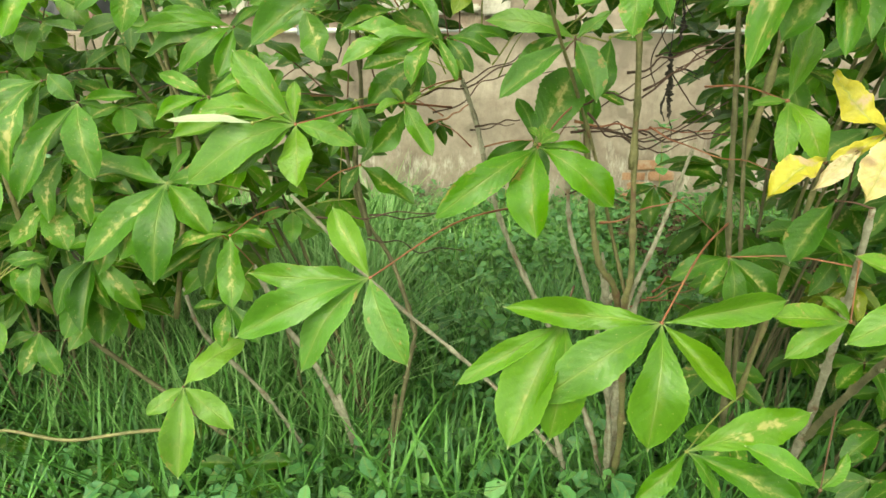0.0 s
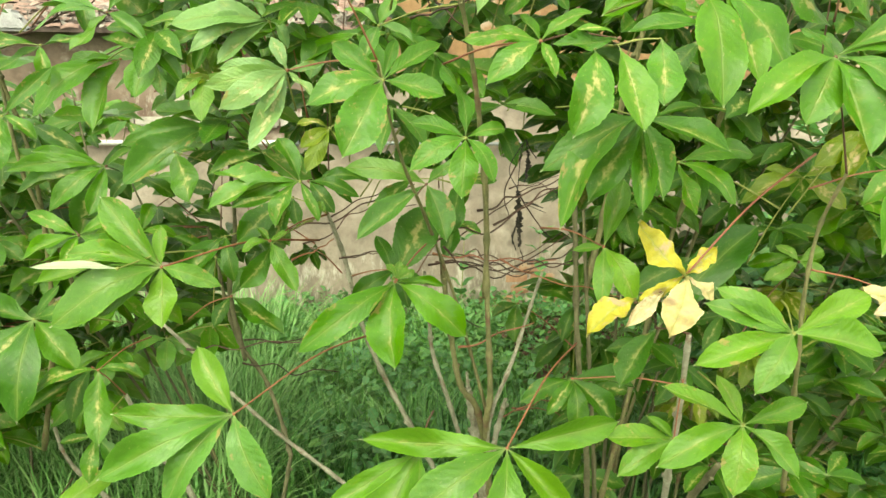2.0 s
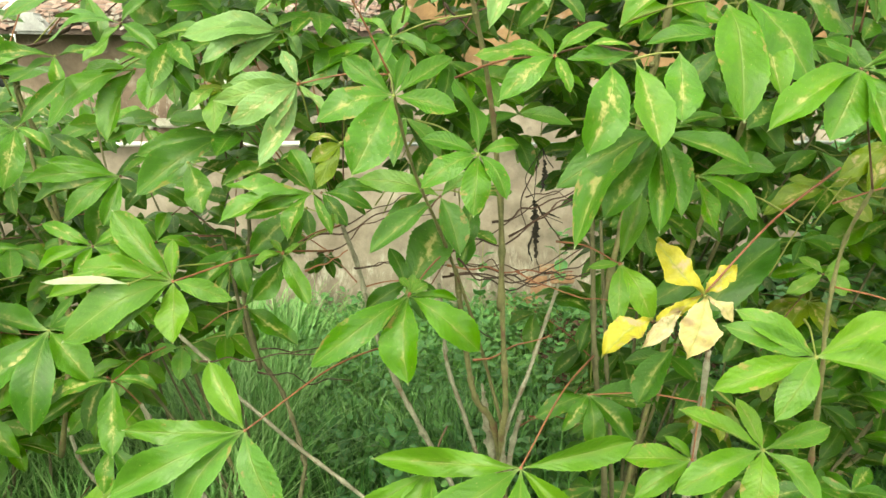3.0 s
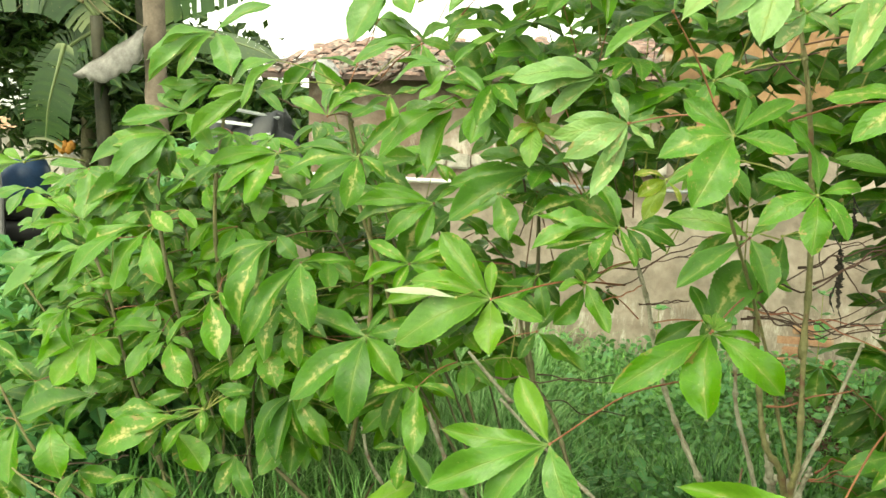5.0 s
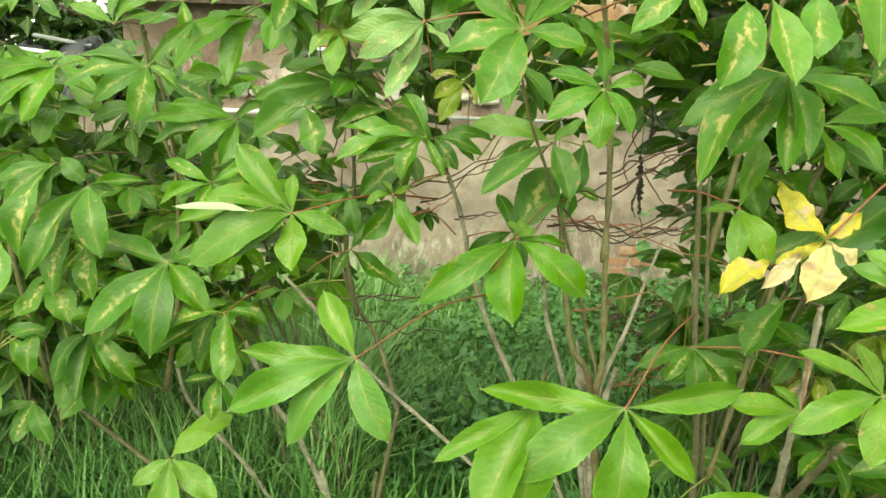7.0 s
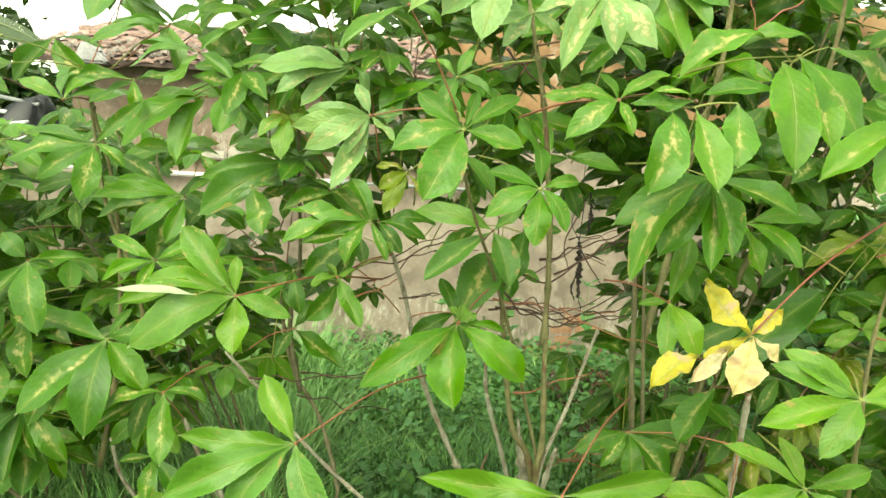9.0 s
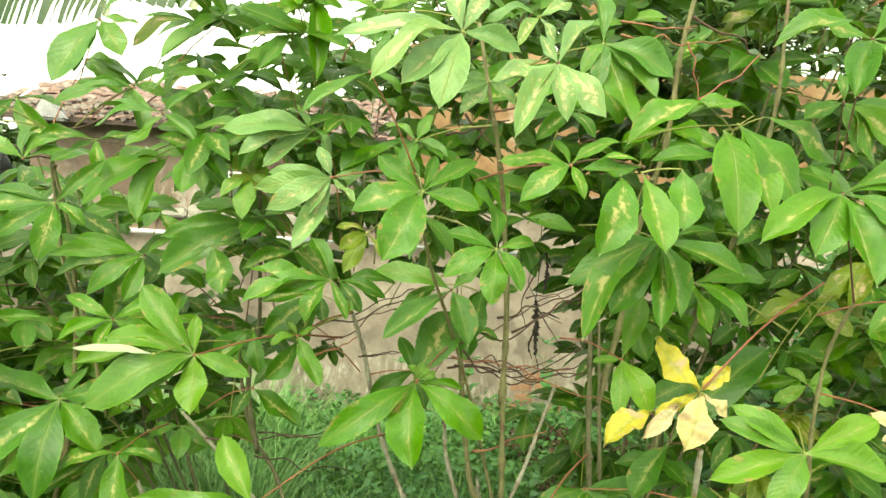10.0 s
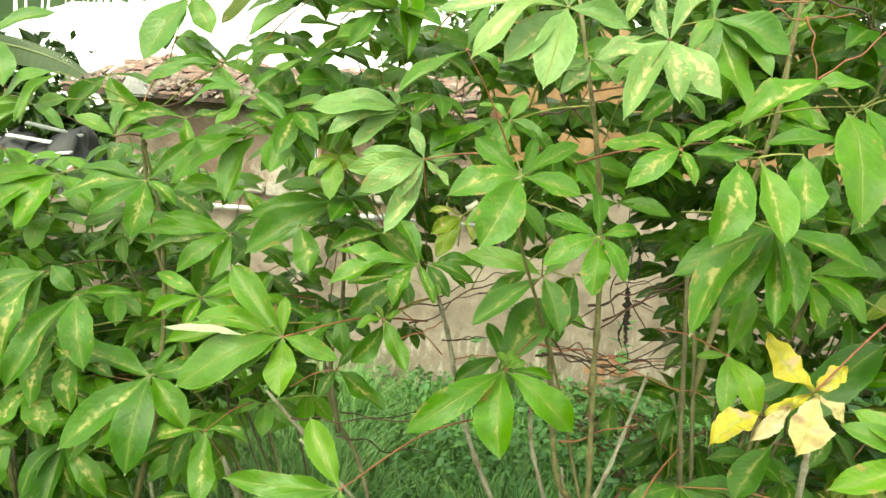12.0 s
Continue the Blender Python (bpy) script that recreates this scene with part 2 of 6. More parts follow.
streaked(PLASTER, (0.3, 0.42, 0.62, 0.8), 0.5)
UPPER = surface("brown_mud_plaster", [(0.3, (0.15, 0.1, 0.075)), (0.5, (0.27, 0.195, 0.15)), (0.7, (0.38, 0.3, 0.24))], 3.2, 0.95, 26, 0.9, (4.6, 0.56, (0.48, 0.42, 0.36)))
streaked(UPPER, (1.55, 1.65, 1.72, 1.85), 0.6)
OCHRE = surface("ochre_plaster", [(0.3, (0.13, 0.075, 0.04)), (0.5, (0.3, 0.175, 0.085)), (0.7, (0.36, 0.24, 0.13))], 3.4, 0.92, 24, 0.8, (3.2, 0.56, (0.46, 0.37, 0.28)))
BRICK = surface("fired_brick", [(0.3, (0.34, 0.17, 0.1)), (0.7, (0.52, 0.32, 0.2))], 14, 0.9, 90, 0.6, (9, 0.55, (0.42, 0.34, 0.25)))
TILE = surface("clay_roof_tile", [(0.3, (0.2, 0.115, 0.095)), (0.7, (0.52, 0.37, 0.32))], 11, 0.88, 70, 0.8, (14, 0.52, (0.12, 0.095, 0.085)))
CONCRETE = surface("grey_concrete", [(0.3, (0.14, 0.14, 0.145)), (0.7, (0.36, 0.355, 0.35))], 5, 0.9, 45, 0.9, (7, 0.55, (0.12, 0.12, 0.11)))
WHITE_PIPE = surface("white_plastic_pipe", [(0.3, (0.62, 0.62, 0.6)), (0.7, (0.8, 0.8, 0.78))], 6, 0.45, 80, 0.1)
GREY_PIPE = surface("grey_plastic_pipe", [(0.3, (0.2, 0.22, 0.22)), (0.7, (0.32, 0.35, 0.35))], 6, 0.5, 80, 0.1)
LIMEWASH = surface("limewashed_stone", [(0.3, (0.3, 0.28, 0.23)), (0.7, (0.6, 0.57, 0.5))], 9, 0.9, 50, 0.8)
SOIL = surface("weedy_soil", [(0.3, (0.02, 0.03, 0.012)), (0.55, (0.04, 0.05, 0.02)), (0.8, (0.09, 0.075, 0.045))], 2.5, 0.95, 40, 0.8)
BLUE = surface("blue_plastic", [(0.3, (0.02, 0.05, 0.13)), (0.7, (0.04, 0.09, 0.2))], 5, 0.4, 60, 0.1)
BLACK = surface("black_rubber", [(0.3, (0.008, 0.008, 0.01)), (0.7, (0.02, 0.02, 0.02))], 5, 0.7, 60, 0.2)
BLACK_SHEET = surface("black_plastic_sheet", [(0.3, (0.008, 0.01, 0.013)), (0.7, (0.025, 0.03, 0.036))], 5, 0.5, 60, 0.3)
LITTER = surface("pale_plastic", [(0.3, (0.6, 0.64, 0.68)), (0.7, (0.8, 0.82, 0.84))], 8, 0.35, 60, 0.1)
BLADE, bn_, bl_, bb_ = material("grass_blade", 0.5)
bl_.new(blend(bn_, bl_, bn_.new("ShaderNodeNewGeometry").outputs["Random Per Island"], (0.05, 0.2, 0.022), (0.22, 0.48, 0.09)), bb_.inputs["Base Color"])
# darker copy of the grass blade, with the bushes' shade in its colour
SHADE_BLADE, dn_, dl_, db_ = material("shaded_grass_blade", 0.55)
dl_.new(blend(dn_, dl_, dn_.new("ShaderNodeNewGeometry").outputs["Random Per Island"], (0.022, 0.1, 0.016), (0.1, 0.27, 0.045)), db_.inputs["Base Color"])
STRAW, sn_, sl_, sb_ = material("pale_grass_blade", 0.5)
sl_.new(blend(sn_, sl_, sn_.new("ShaderNodeNewGeometry").outputs["Random Per Island"], (0.09, 0.27, 0.05), (0.28, 0.48, 0.17)), sb_.inputs["Base Color"])


# ---- helpers of this scene ----
def mesh_of(name, bm, mat=None, smooth=True):
    me = bpy.data.meshes.new(name)
    bm.to_mesh(me)
    bm.free()
    if mat:
        me.materials.append(mat)
    if smooth:
        me.shade_smooth()
    return me


def part(name, bm, mat, parent, label="", smooth=True, at=(0, 0, 0)):
    ob = new(name, mesh_of(name, bm, mat, smooth) if isinstance(bm, bmesh.types.BMesh) else bm)
    ob.parent, ob.location = parent, at
    if label:
        tagged(ob, label)
    return ob


def thing(name, at, label, category, group="", kind=""):
    ob = new(name)
    ob.location, ob.empty_display_size = at, 0.1
    return tagged(ob, label, category, group, kind)


def box(bm, x0, y0, z0, x1, y1, z1, bevel=0.0):
    vs = bmesh.ops.create_cube(bm, size=1)["verts"]
    for v in vs:
        v.co = Vector((x0 + (v.co.x + 0.5) * (x1 - x0), y0 + (v.co.y + 0.5) * (y1 - y0), z0 + (v.co.z + 0.5) * (z1 - z0)))
    if bevel:
        bmesh.ops.bevel(bm, geom=list({e for v in vs for e in v.link_edges}), offset=bevel, segments=2, affect="EDGES")
    return vs


def smooth_line(points, steps):
    """A Catmull-Rom line through points."""
    p = [Vector(q) for q in points]
    p = [2 * p[0] - p[1], *p, 2 * p[-1] - p[-2]]
    line = []
    for k in range(1, len(p) - 2):
        for s in range(steps):
            t = s / steps
            line.append(0.5 * (2 * p[k] + (p[k + 1] - p[k - 1]) * t + (2 * p[k - 1] - 5 * p[k] + 4 * p[k + 1] - p[k + 2]) * t * t
                        + (3 * p[k] - p[k - 1] - 3 * p[k + 1] + p[k + 2]) * t ** 3))
    return line + [p[-2]]


def tube(bm, line, radius, sides=7):
    """A tube along a line; radius(s, k) gives its radius at the share s of the length."""
    rings, side = [], None
    for k, q in enumerate(line):
        ahead = (line[min(k + 1, len(line) - 1)] - line[max(k - 1, 0)]).normalized()
        side = ahead.orthogonal().normalized() if side is None else (side - ahead * side.dot(ahead)).normalized()
        up = ahead.cross(side)
        r = radius(k / (len(line) - 1), k)
        rings.append([bm.verts.new(q + r * (side * math.cos(2 * math.pi * j / sides) + up * math.sin(2 * math.pi * j / sides))) for j in range(sides)])
    for a, b in zip(rings, rings[1:]):
        for j in range(sides):
            bm.faces.new((a[j], a[(j + 1) % sides], b[(j + 1) % sides], b[j]))
    bm.faces.new(rings[0][::-1])
    bm.faces.new(rings[-1])


def leaflet_mesh(kind, mat, droop, fold, wave, seed, widest=0.6, crinkle=0.0):
    """A leaflet one unit long with its base at the origin, its tip on +x, 0.4 wide."""
    rng = random.Random(seed)
    bm = bmesh.new()
    uv = bm.loops.layers.uv.new("UVMap")
    rows, long = [], 34
    phase, lean = rng.uniform(0, 6), rng.uniform(-0.03, 0.03)
    for i in range(long + 1):
        s = i / long
        f = min(1.0, s / 0.975)
        w = 0.2 * math.sin(math.pi * f ** (math.log(0.5) / math.log(widest))) ** 0.72 * min(1.0, 0.3 + 3.2 * s) + 0.005
        if s > 0.9:  # the short drawn-out tip
            w = max(0.004 + 0.09 * (1 - s), w * (1 - 3.2 * (s - 0.9)))
        if i == long:
            w = 0.002
        w *= (1.025 if i % 2 else 0.98) + rng.uniform(-0.02, 0.02) + (0.1 + crinkle * 0.25) * noise.noise(Vector((6 * s, seed, 3)))
        row = []
        for j in range(-2, 3):
            f = j / 2
            z = droop * math.sin(math.pi * s ** 0.9) + fold * abs(f) * w - 0.05 * f * f * w
            z += wave * w * f * math.sin(9 * s + phase + f) + 0.012 * noise.noise(Vector((5 * s, 2 * f, seed)))
            z -= 0.1 * max(0.0, s - 0.6) ** 1.5 * (1 - s) * 4
            z += crinkle * (0.05 * noise.noise(Vector((11 * s, 4 * f, seed))) + 0.12 * f * f * math.sin(7 * s + phase)) - 0.25 * crinkle * max(0.0, s - 0.55) ** 2
            row.append(bm.verts.new((s, f * w + lean * math.sin(math.pi * s), z)))
        rows.append(row)
    for i in range(long):
        for j in range(4):
            face = bm.faces.new((rows[i][j], rows[i + 1][j], rows[i + 1][j + 1], rows[i][j + 1]))
            for loop, (a, b) in zip(face.loops, ((i, j), (i + 1, j), (i + 1, j + 1), (i, j + 1))):
                loop[uv].uv = (a / long, b / 4)
    return mesh_of("leaflet_" + kind, bm, mat)


LEAFLETS = {}
for key, mat in LEAF.items():
    LEAFLETS[key] = [leaflet_mesh(key, mat, d, f, w, 10 * k + ord(key), ws) for k, (d, f, w, ws) in enumerate((
        (0.08, 0.3, 0.1, 0.6), (0.14, 0.2, 0.2, 0.56), (0.03, 0.5, 0.12, 0.64), (0.18, 0.15, 0.16, 0.6), (0.1, 0.6, 0.25, 0.62), (-0.03, 0.35, 0.35, 0.56), (0.12, 0.0, 0.3, 0.6), (0.2, 0.4, 0.3, 0.66), (0.06, 0.8, 0.2, 0.58)))]
LEAFLETS["u"] = [leaflet_mesh("u", LEAF["u"], 0.03, 0.15, 0.05, 81, 0.55)]
for key in "yw":
    LEAFLETS[key] = [leaflet_mesh(key, LEAF[key], d, f, w, 70 + k, 0.6, 1.0) for k, (d, f, w) in enumerate(((0.1, 0.25, 0.5), (0.18, 0.4, 0.65), (-0.06, 0.3, 0.75), (0.22, 0.6, 0.55)))]


def facing(way, up):
    """Axes with x along way and z as near up as can be."""
    x = Vector(way).normalized()
    y = Vector(up).cross(x).normalized()
    return Matrix((x, y, x.cross(y))).transposed()


STEMS = {}
luck = random.Random(5)


def stem(plant, radius, mat, points, name="stem"):
    """A woody stem with swollen leaf scars, given from its top to its foot."""
    base = plant.location
    line = smooth_line([Vector(p) for p in points], 9)
    STEMS.setdefault(plant.name, []).extend(line)
    bm = bmesh.new()
    step = luck.randint(4, 6)
    tube(bm, [q - base for q in line], lambda s, k: radius * (0.6 + 0.42 * s) * (1.38 if k % step == 2 else 1.0) * (1 + 0.08 * math.sin(5 * k)), 8)
    for q in line[2::step]:
        if luck.random() < 0.6:
            r = radius * luck.uniform(0.5, 0.95)
            bmesh.ops.create_icosphere(bm, subdivisions=1, radius=r, matrix=Matrix.Translation(q - base + Vector((luck.uniform(-1, 1), luck.uniform(-1, 1), 0)) * radius))
    return part(name, bm, mat, plant)


def petiole_line(hub, foot):
    a, b = Vector(hub), Vector(foot)
    mid = (a + b) / 2 + Vector((0, 0, 0.05 * (a - b).length))
    return smooth_line([a, mid, b], 7)


def leaf(plant, hub, tone, leaflets, foot=None):
    """A palmate leaf: its petiole is the part, its leaflets the sub-parts. leaflets: azimuth, elevation, length, width over length."""
    hub = Vector(hub)
    red = foot is not None and (Vector(foot) - hub).length > 0.14
    near = foot is not None and not red
    if foot is None:
        some = [q for q in STEMS.get(plant.name, []) if q.z < hub.z + 0.12 and q.y > hub.y - 0.1] or STEMS.get(plant.name, [])
        foot = min(some, key=lambda q: (q - hub).length) if some else hub + Vector((0, 0.2, -0.2))
        if (foot - hub).length > 0.22:
            foot = hub + ((foot - hub).normalized() + Vector((0, 0.35, -0.1))).normalized() * 0.22
    foot = Vector(foot)
    line = [q - hub for q in petiole_line(hub, foot)]
    bm = bmesh.new()
    tube(bm, line, lambda s, k: 0.0012 + 0.0009 * s + (0.0004 if red else 0), 6)
    if not near:
        bmesh.ops.create_icosphere(bm, subdivisions=1, radius=0.004)
    lf = part("leaf", bm, PETIOLE if red else GREEN_PETIOLE if near else luck.choice((PETIOLE, GREEN_PETIOLE, GREEN_PETIOLE, BROWN_PETIOLE)), plant, "", True, hub - plant.location)
    face = Vector((0, -0.72, 0.69)) + Vector((luck.gauss(0, 0.12), luck.gauss(0, 0.1), luck.gauss(0, 0.1)))
    for az, el, long, ratio in leaflets:
        way = Vector((math.cos(radians(az)) * math.cos(radians(el)), math.sin(radians(az)) * math.cos(radians(el)), math.sin(radians(el))))
        ob = new("leaflet", luck.choice(LEAFLETS[tone]))
        ob.parent = lf
        turn = facing(way, face) @ Matrix.Rotation(radians(luck.gauss(0, 11)), 3, "X")
        wide = ratio / 0.4 * luck.uniform(0.97, 1.07)
        ob.matrix_basis = Matrix.LocRotScale(None, turn, (long, long * wide, long))
    return lf


def thicket(plant, count, tone, size, spot, name="foliage"):
    """The leaves in the depth of a bush, too many to tell apart, as one mesh. spot() gives a place or None."""
    verts, faces, uvs = [], [], []
    steps = (0.0, 0.16, 0.38, 0.6, 0.8, 1.0)
    widths = (0.01, 0.1, 0.18, 0.2, 0.13, 0.003)
    for _ in range(count):
        hub = spot()
        if hub is None:
            continue
        hub = hub - plant.location
        turn, tilt, many = luck.uniform(0, 360), luck.uniform(-45, 0), luck.randint(5, 7)
        long0 = luck.uniform(*size)
        for k in range(many):
            az, el = radians(turn + k * 320 / many + luck.uniform(-10, 10)), radians(tilt + luck.uniform(-16, 16))
            way = Vector((math.cos(az) * math.cos(el), math.sin(az) * math.cos(el), math.sin(el)))
            m = facing(way, Vector((luck.gauss(0, 0.3), -0.6 + luck.gauss(0, 0.3), 0.75)))
            long, thin, bow, n = long0 * luck.uniform(0.75, 1.1), luck.uniform(0.8, 1.05), luck.uniform(0.02, 0.12), len(verts)
            for s, w in zip(steps, widths):
                for f in (-1, 0, 1):
                    verts.append(hub + m @ Vector((long * s, long * thin * w * f, long * (bow * math.sin(3.14 * s) + 0.3 * abs(f) * w))))
                    uvs.append((s, 0.5 + 0.5 * f))
            for i in range(5):
                for j in range(2):
                    a = n + 3 * i + j
                    faces.append((a, a + 3, a + 4, a + 1))
    me = bpy.data.meshes.new(name)
    me.from_pydata(verts, [], faces)
    layer = me.uv_layers.new(name="UVMap")
    for loop in me.loops:
        layer.data[loop.index].uv = uvs[loop.vertex_index]
    me.materials.append(LEAF[tone])
    me.shade_smooth()
    return tagged(part(name, me, LEAF[tone], plant), kind="stuff")


def wild_leaf(plant, hub, tone, size):
    """A leaf of five to seven leaflets that droops round its hub, for the thick of the bush."""
    turn, count = luck.uniform(0, 360), luck.randint(5, 7)
    tilt = luck.uniform(-40, -5)
    ratio = luck.uniform(0.3, 0.42)
    spread = [(turn + k * 300 / count + luck.uniform(-9, 9), tilt + luck.uniform(-14, 14), size * luck.uniform(0.75, 1.1), ratio) for k in range(count)]
    return leaf(plant, hub, tone, spread)


def branches(plant, count, low, high):
    """Hidden inner stems that carry the leaves in the depth of the bush, from a fork near the ground to a spot in the crown."""
    for _ in range(count):
        top = Vector([luck.uniform(a, b) for a, b in zip(low, high)])
        foot = plant.location + Vector((luck.uniform(-0.25, 0.25), luck.uniform(0.0, 0.25), -0.02))
        bend = foot.lerp(top, 0.5) + Vector((luck.uniform(-0.06, 0.06), luck.uniform(0.0, 0.12), luck.uniform(-0.1, 0.02)))
        stem(plant, luck.uniform(0.004, 0.0065), luck.choice((BARK_BROWN, BARK_BROWN, BARK_GREEN)), [top, bend, foot])


# ---- ground ----
bm = bmesh.new()
bmesh.ops.create_grid(bm, x_segments=60, y_segments=60, size=60)
for v in bm.verts:
    near = max(0.0, 1 - v.co.length / 14)
    v.co.z = -0.02 + 0.03 * noise.noise(v.co * 0.9) * near - 0.0
tagged(new("ground", mesh_of("ground", bm, SOIL)), "dark weedy soil under the grass", "ground", "", "structure")


def blades(name, count, seed, area, tall, wide, mat, label):
    """Bent tapering grass blades, one sheet of three joints each."""
    rng = np.random.default_rng(seed)
    x0, y0, x1, y1 = area
    px, py = rng.uniform(x0, x1, count), rng.uniform(y0, y1, count)
    clump = np.array([noise.noise(Vector((a * 1.7, b * 1.7, seed))) for a, b in zip(px, py)])
    h = rng.uniform(*tall, count) * (1 + 0.5 * clump)
    w = rng.uniform(*wide, count)
    yaw, bend = rng.uniform(0, 2 * np.pi, count), rng.uniform(0.15, 0.9, count) * h
    verts, faces = [], []
    side = np.stack([np.cos(yaw + 1.57), np.sin(yaw + 1.57)], -1)
    for k in range(count):
        n = len(verts)
        c, s = np.cos(yaw[k]), np.sin(yaw[k])
        for f, ww in ((0, 0.7), (0.4, 1.0), (0.75, 0.7)):
            ox, oy, z = c * bend[k] * f * f, s * bend[k] * f * f, h[k] * (f - 0.3 * f * f * bend[k] / h[k])
            for e in (-1, 1):
                verts.append((px[k] + ox + e * w[k] * ww * side[k, 0] / 2, py[k] + oy + e * w[k] * ww * side[k, 1] / 2, z - 0.03 * (f == 0)))
        verts.append((px[k] + c * bend[k], py[k] + s * bend[k], h[k] * (1 - 0.3 * bend[k] / h[k])))
        faces += [(n, n + 1, n + 3, n + 2), (n + 2, n + 3, n + 5, n + 4), (n + 4, n + 5, n + 6)]
    me = bpy.data.meshes.new(name)
    me.from_pydata(verts, [], faces)
    me.materials.append(mat)
    me.shade_smooth()
    return tagged(new(name, me), label, "grass", "", "stuff")


blades("grass", 17000, 1, (-1.9, 1.7, 3.6, 4.9), (0.08, 0.24), (0.004, 0.009), BLADE, "lush green uncut grass on the ground before the wall")
blades("short_pale_grass", 6500, 6, (-1.3, 2.3, 1.0, 4.9), (0.1, 0.32), (0.003, 0.008), STRAW, "pale green grass blades before the wall")
blades("tall_grass", 5000, 2, (-1.25, 1.9, -0.2, 4.3), (0.22, 0.62), (0.004, 0.009), STRAW, "tall pale green grass blades among the bushes")
blades("broad_grass", 6500, 3, (-1.8, 1.6, 1.9, 3.0), (0.16, 0.42), (0.006, 0.012), SHADE_BLADE, "broad green grass blades near the stems, darkened for shade")


def weeds(name, count, seed, area, tall, size, mat, label):
    """Small pointed leaves on a low carpet of weeds."""
    rng = np.random.default_rng(seed)
    x0, y0, x1, y1 = area
    verts, faces, uvs = [], [], []
    for k in range(count):
        p = Vector((rng.uniform(x0, x1), rng.uniform(y0, y1), 0))
        p.z = rng.uniform(0.02, tall) * (0.75 + 0.7 * noise.noise(p * 2.1))
        turn = Euler((rng.normal(0, 0.5), rng.normal(0, 0.5), rng.uniform(0, 6.28))).to_matrix()
        n, a = len(verts), rng.uniform(*size)
        for u, v, z in ((0, 0, 0), (0.3, 0.34, 0.06), (0.72, 0.28, 0.05), (1, 0, -0.08), (0.72, -0.28, 0.05), (0.3, -0.34, 0.06), (0.5, 0, -0.02)):
            verts.append(p + turn @ Vector((a * u, a * v, a * z)))
            uvs.append((u, 0.5 + 1.5 * v))
        faces += [(n, n + 6, n + 1), (n + 1, n + 6, n + 2), (n + 2, n + 6, n + 3), (n + 3, n + 6, n + 4), (n + 4, n + 6, n + 5), (n + 5, n + 6, n)]
    me = bpy.data.meshes.new(name)
    me.from_pydata(verts, [], faces)
    layer = me.uv_layers.new(name="UVMap")
    for loop in me.loops:
        layer.data[loop.index].uv = uvs[loop.vertex_index]
    me.materials.append(mat)
    me.shade_smooth()
    return tagged(new(name, me), label, "weeds", "", "stuff")


weeds("weeds", 34000, 4, (-0.9, 2.0, 4.4, 4.97), 0.3, (0.022, 0.058), WEED, "low carpet of small-leaved green weeds")
weeds("broad_weeds", 9000, 5, (-2.7, 1.5, 2.6, 3.0), 0.25, (0.03, 0.075), WEED, "broader dark green weeds under the bushes")

# ---- house: wall, pipe, roof ----
WALL_Y = 5.0
bm = bmesh.new()
box(bm, -2.9, WALL_Y, -0.1, 7.0, WALL_Y + 0.22, 1.2, 0.01)
box(bm, 0.36, WALL_Y + 0.006, 1.2, 7.0, WALL_Y + 0.22, 1.62, 0.01)
wall = tagged(new("wall_north", mesh_of("wall_north", bm, PLASTER, False)), "beige stained plaster wall standing in the weeds", "wall", "", "structure")
bm = bmesh.new()
box(bm, -2.02, WALL_Y + 0.03, 1.2, -0.86, WALL_Y + 0.22, 1.945)
box(bm, -0.69, WALL_Y + 0.03, 1.2, 0.36, WALL_Y + 0.22, 1.945)
box(bm, -0.86, WALL_Y + 0.03, 1.2, -0.69, WALL_Y + 0.22, 1.54)
box(bm, -0.86, WALL_Y + 0.03, 1.64, -0.69, WALL_Y + 0.22, 1.945)
tagged(new("wall_upper", mesh_of("wall_upper", bm, UPPER, False)), "brown weathered mud-plaster upper wall under the tiles", "wall", "", "structure")
bm = bmesh.new()
box(bm, 0.36, WALL_Y + 0.02, 1.62, 7.0, WALL_Y + 0.24, 2.55)
box(bm, 1.55, WALL_Y + 0.05, 2.55, 1.85, WALL_Y + 0.24, 3.1)
tagged(new("wall_gable", mesh_of("wall_gable", bm, OCHRE, False)), "ochre plaster wall with worn patches", "wall", "", "structure")

vent = thing("vent_opening", (-0.775, WALL_Y, 1.59), "small brick-framed vent hole in the wall", "vent", "", "structure")
for x0, z0, x1, z1 in ((-0.105, -0.07, -0.08, 0.07), (0.08, -0.07, 0.105, 0.07), (-0.08, 0.045, 0.08, 0.07), (-0.08, -0.07, 0.08, -0.045)):
    bm = bmesh.new()
    box(bm, x0, -0.012, z0, x1, 0.1, z1, 0.004)
    part("brick", bm, BRICK, vent, "", False)

pipe = thing("water_pipe", (0, WALL_Y - 0.04, 1.215), "white plastic water pipe fixed along the wall", "pipe")
bm = bmesh.new()
tube(bm, smooth_line([(-2.05, 0, 0.01), (-1.2, 0, 0.0), (-0.25, 0, 0.0)], 8), lambda s, k: 0.017, 10)
part("pipe_run", bm, WHITE_PIPE, pipe)
bm = bmesh.new()
tube(bm, smooth_line([(-0.25, 0, 0.0), (1.5, 0, -0.01), (4.5, 0, 0.0)], 8), lambda s, k: 0.012, 10)
part("pipe_run", bm, GREY_PIPE, pipe, "grey run of the pipe")
bm = bmesh.new()
tube(bm, [Vector((-0.3, 0, 0)), Vector((-0.2, 0, 0))], lambda s, k: 0.023, 10)
part("coupling", bm, GREY_PIPE, pipe)
for x in (-1.9, -0.9, 0.6, 1.9, 3.1):
    bm = bmesh.new()
    box(bm, x - 0.012, -0.02, -0.03, x + 0.012, 0.04, 0.03, 0.004)
    part("clip", bm, GREY_PIPE, pipe, "", False)

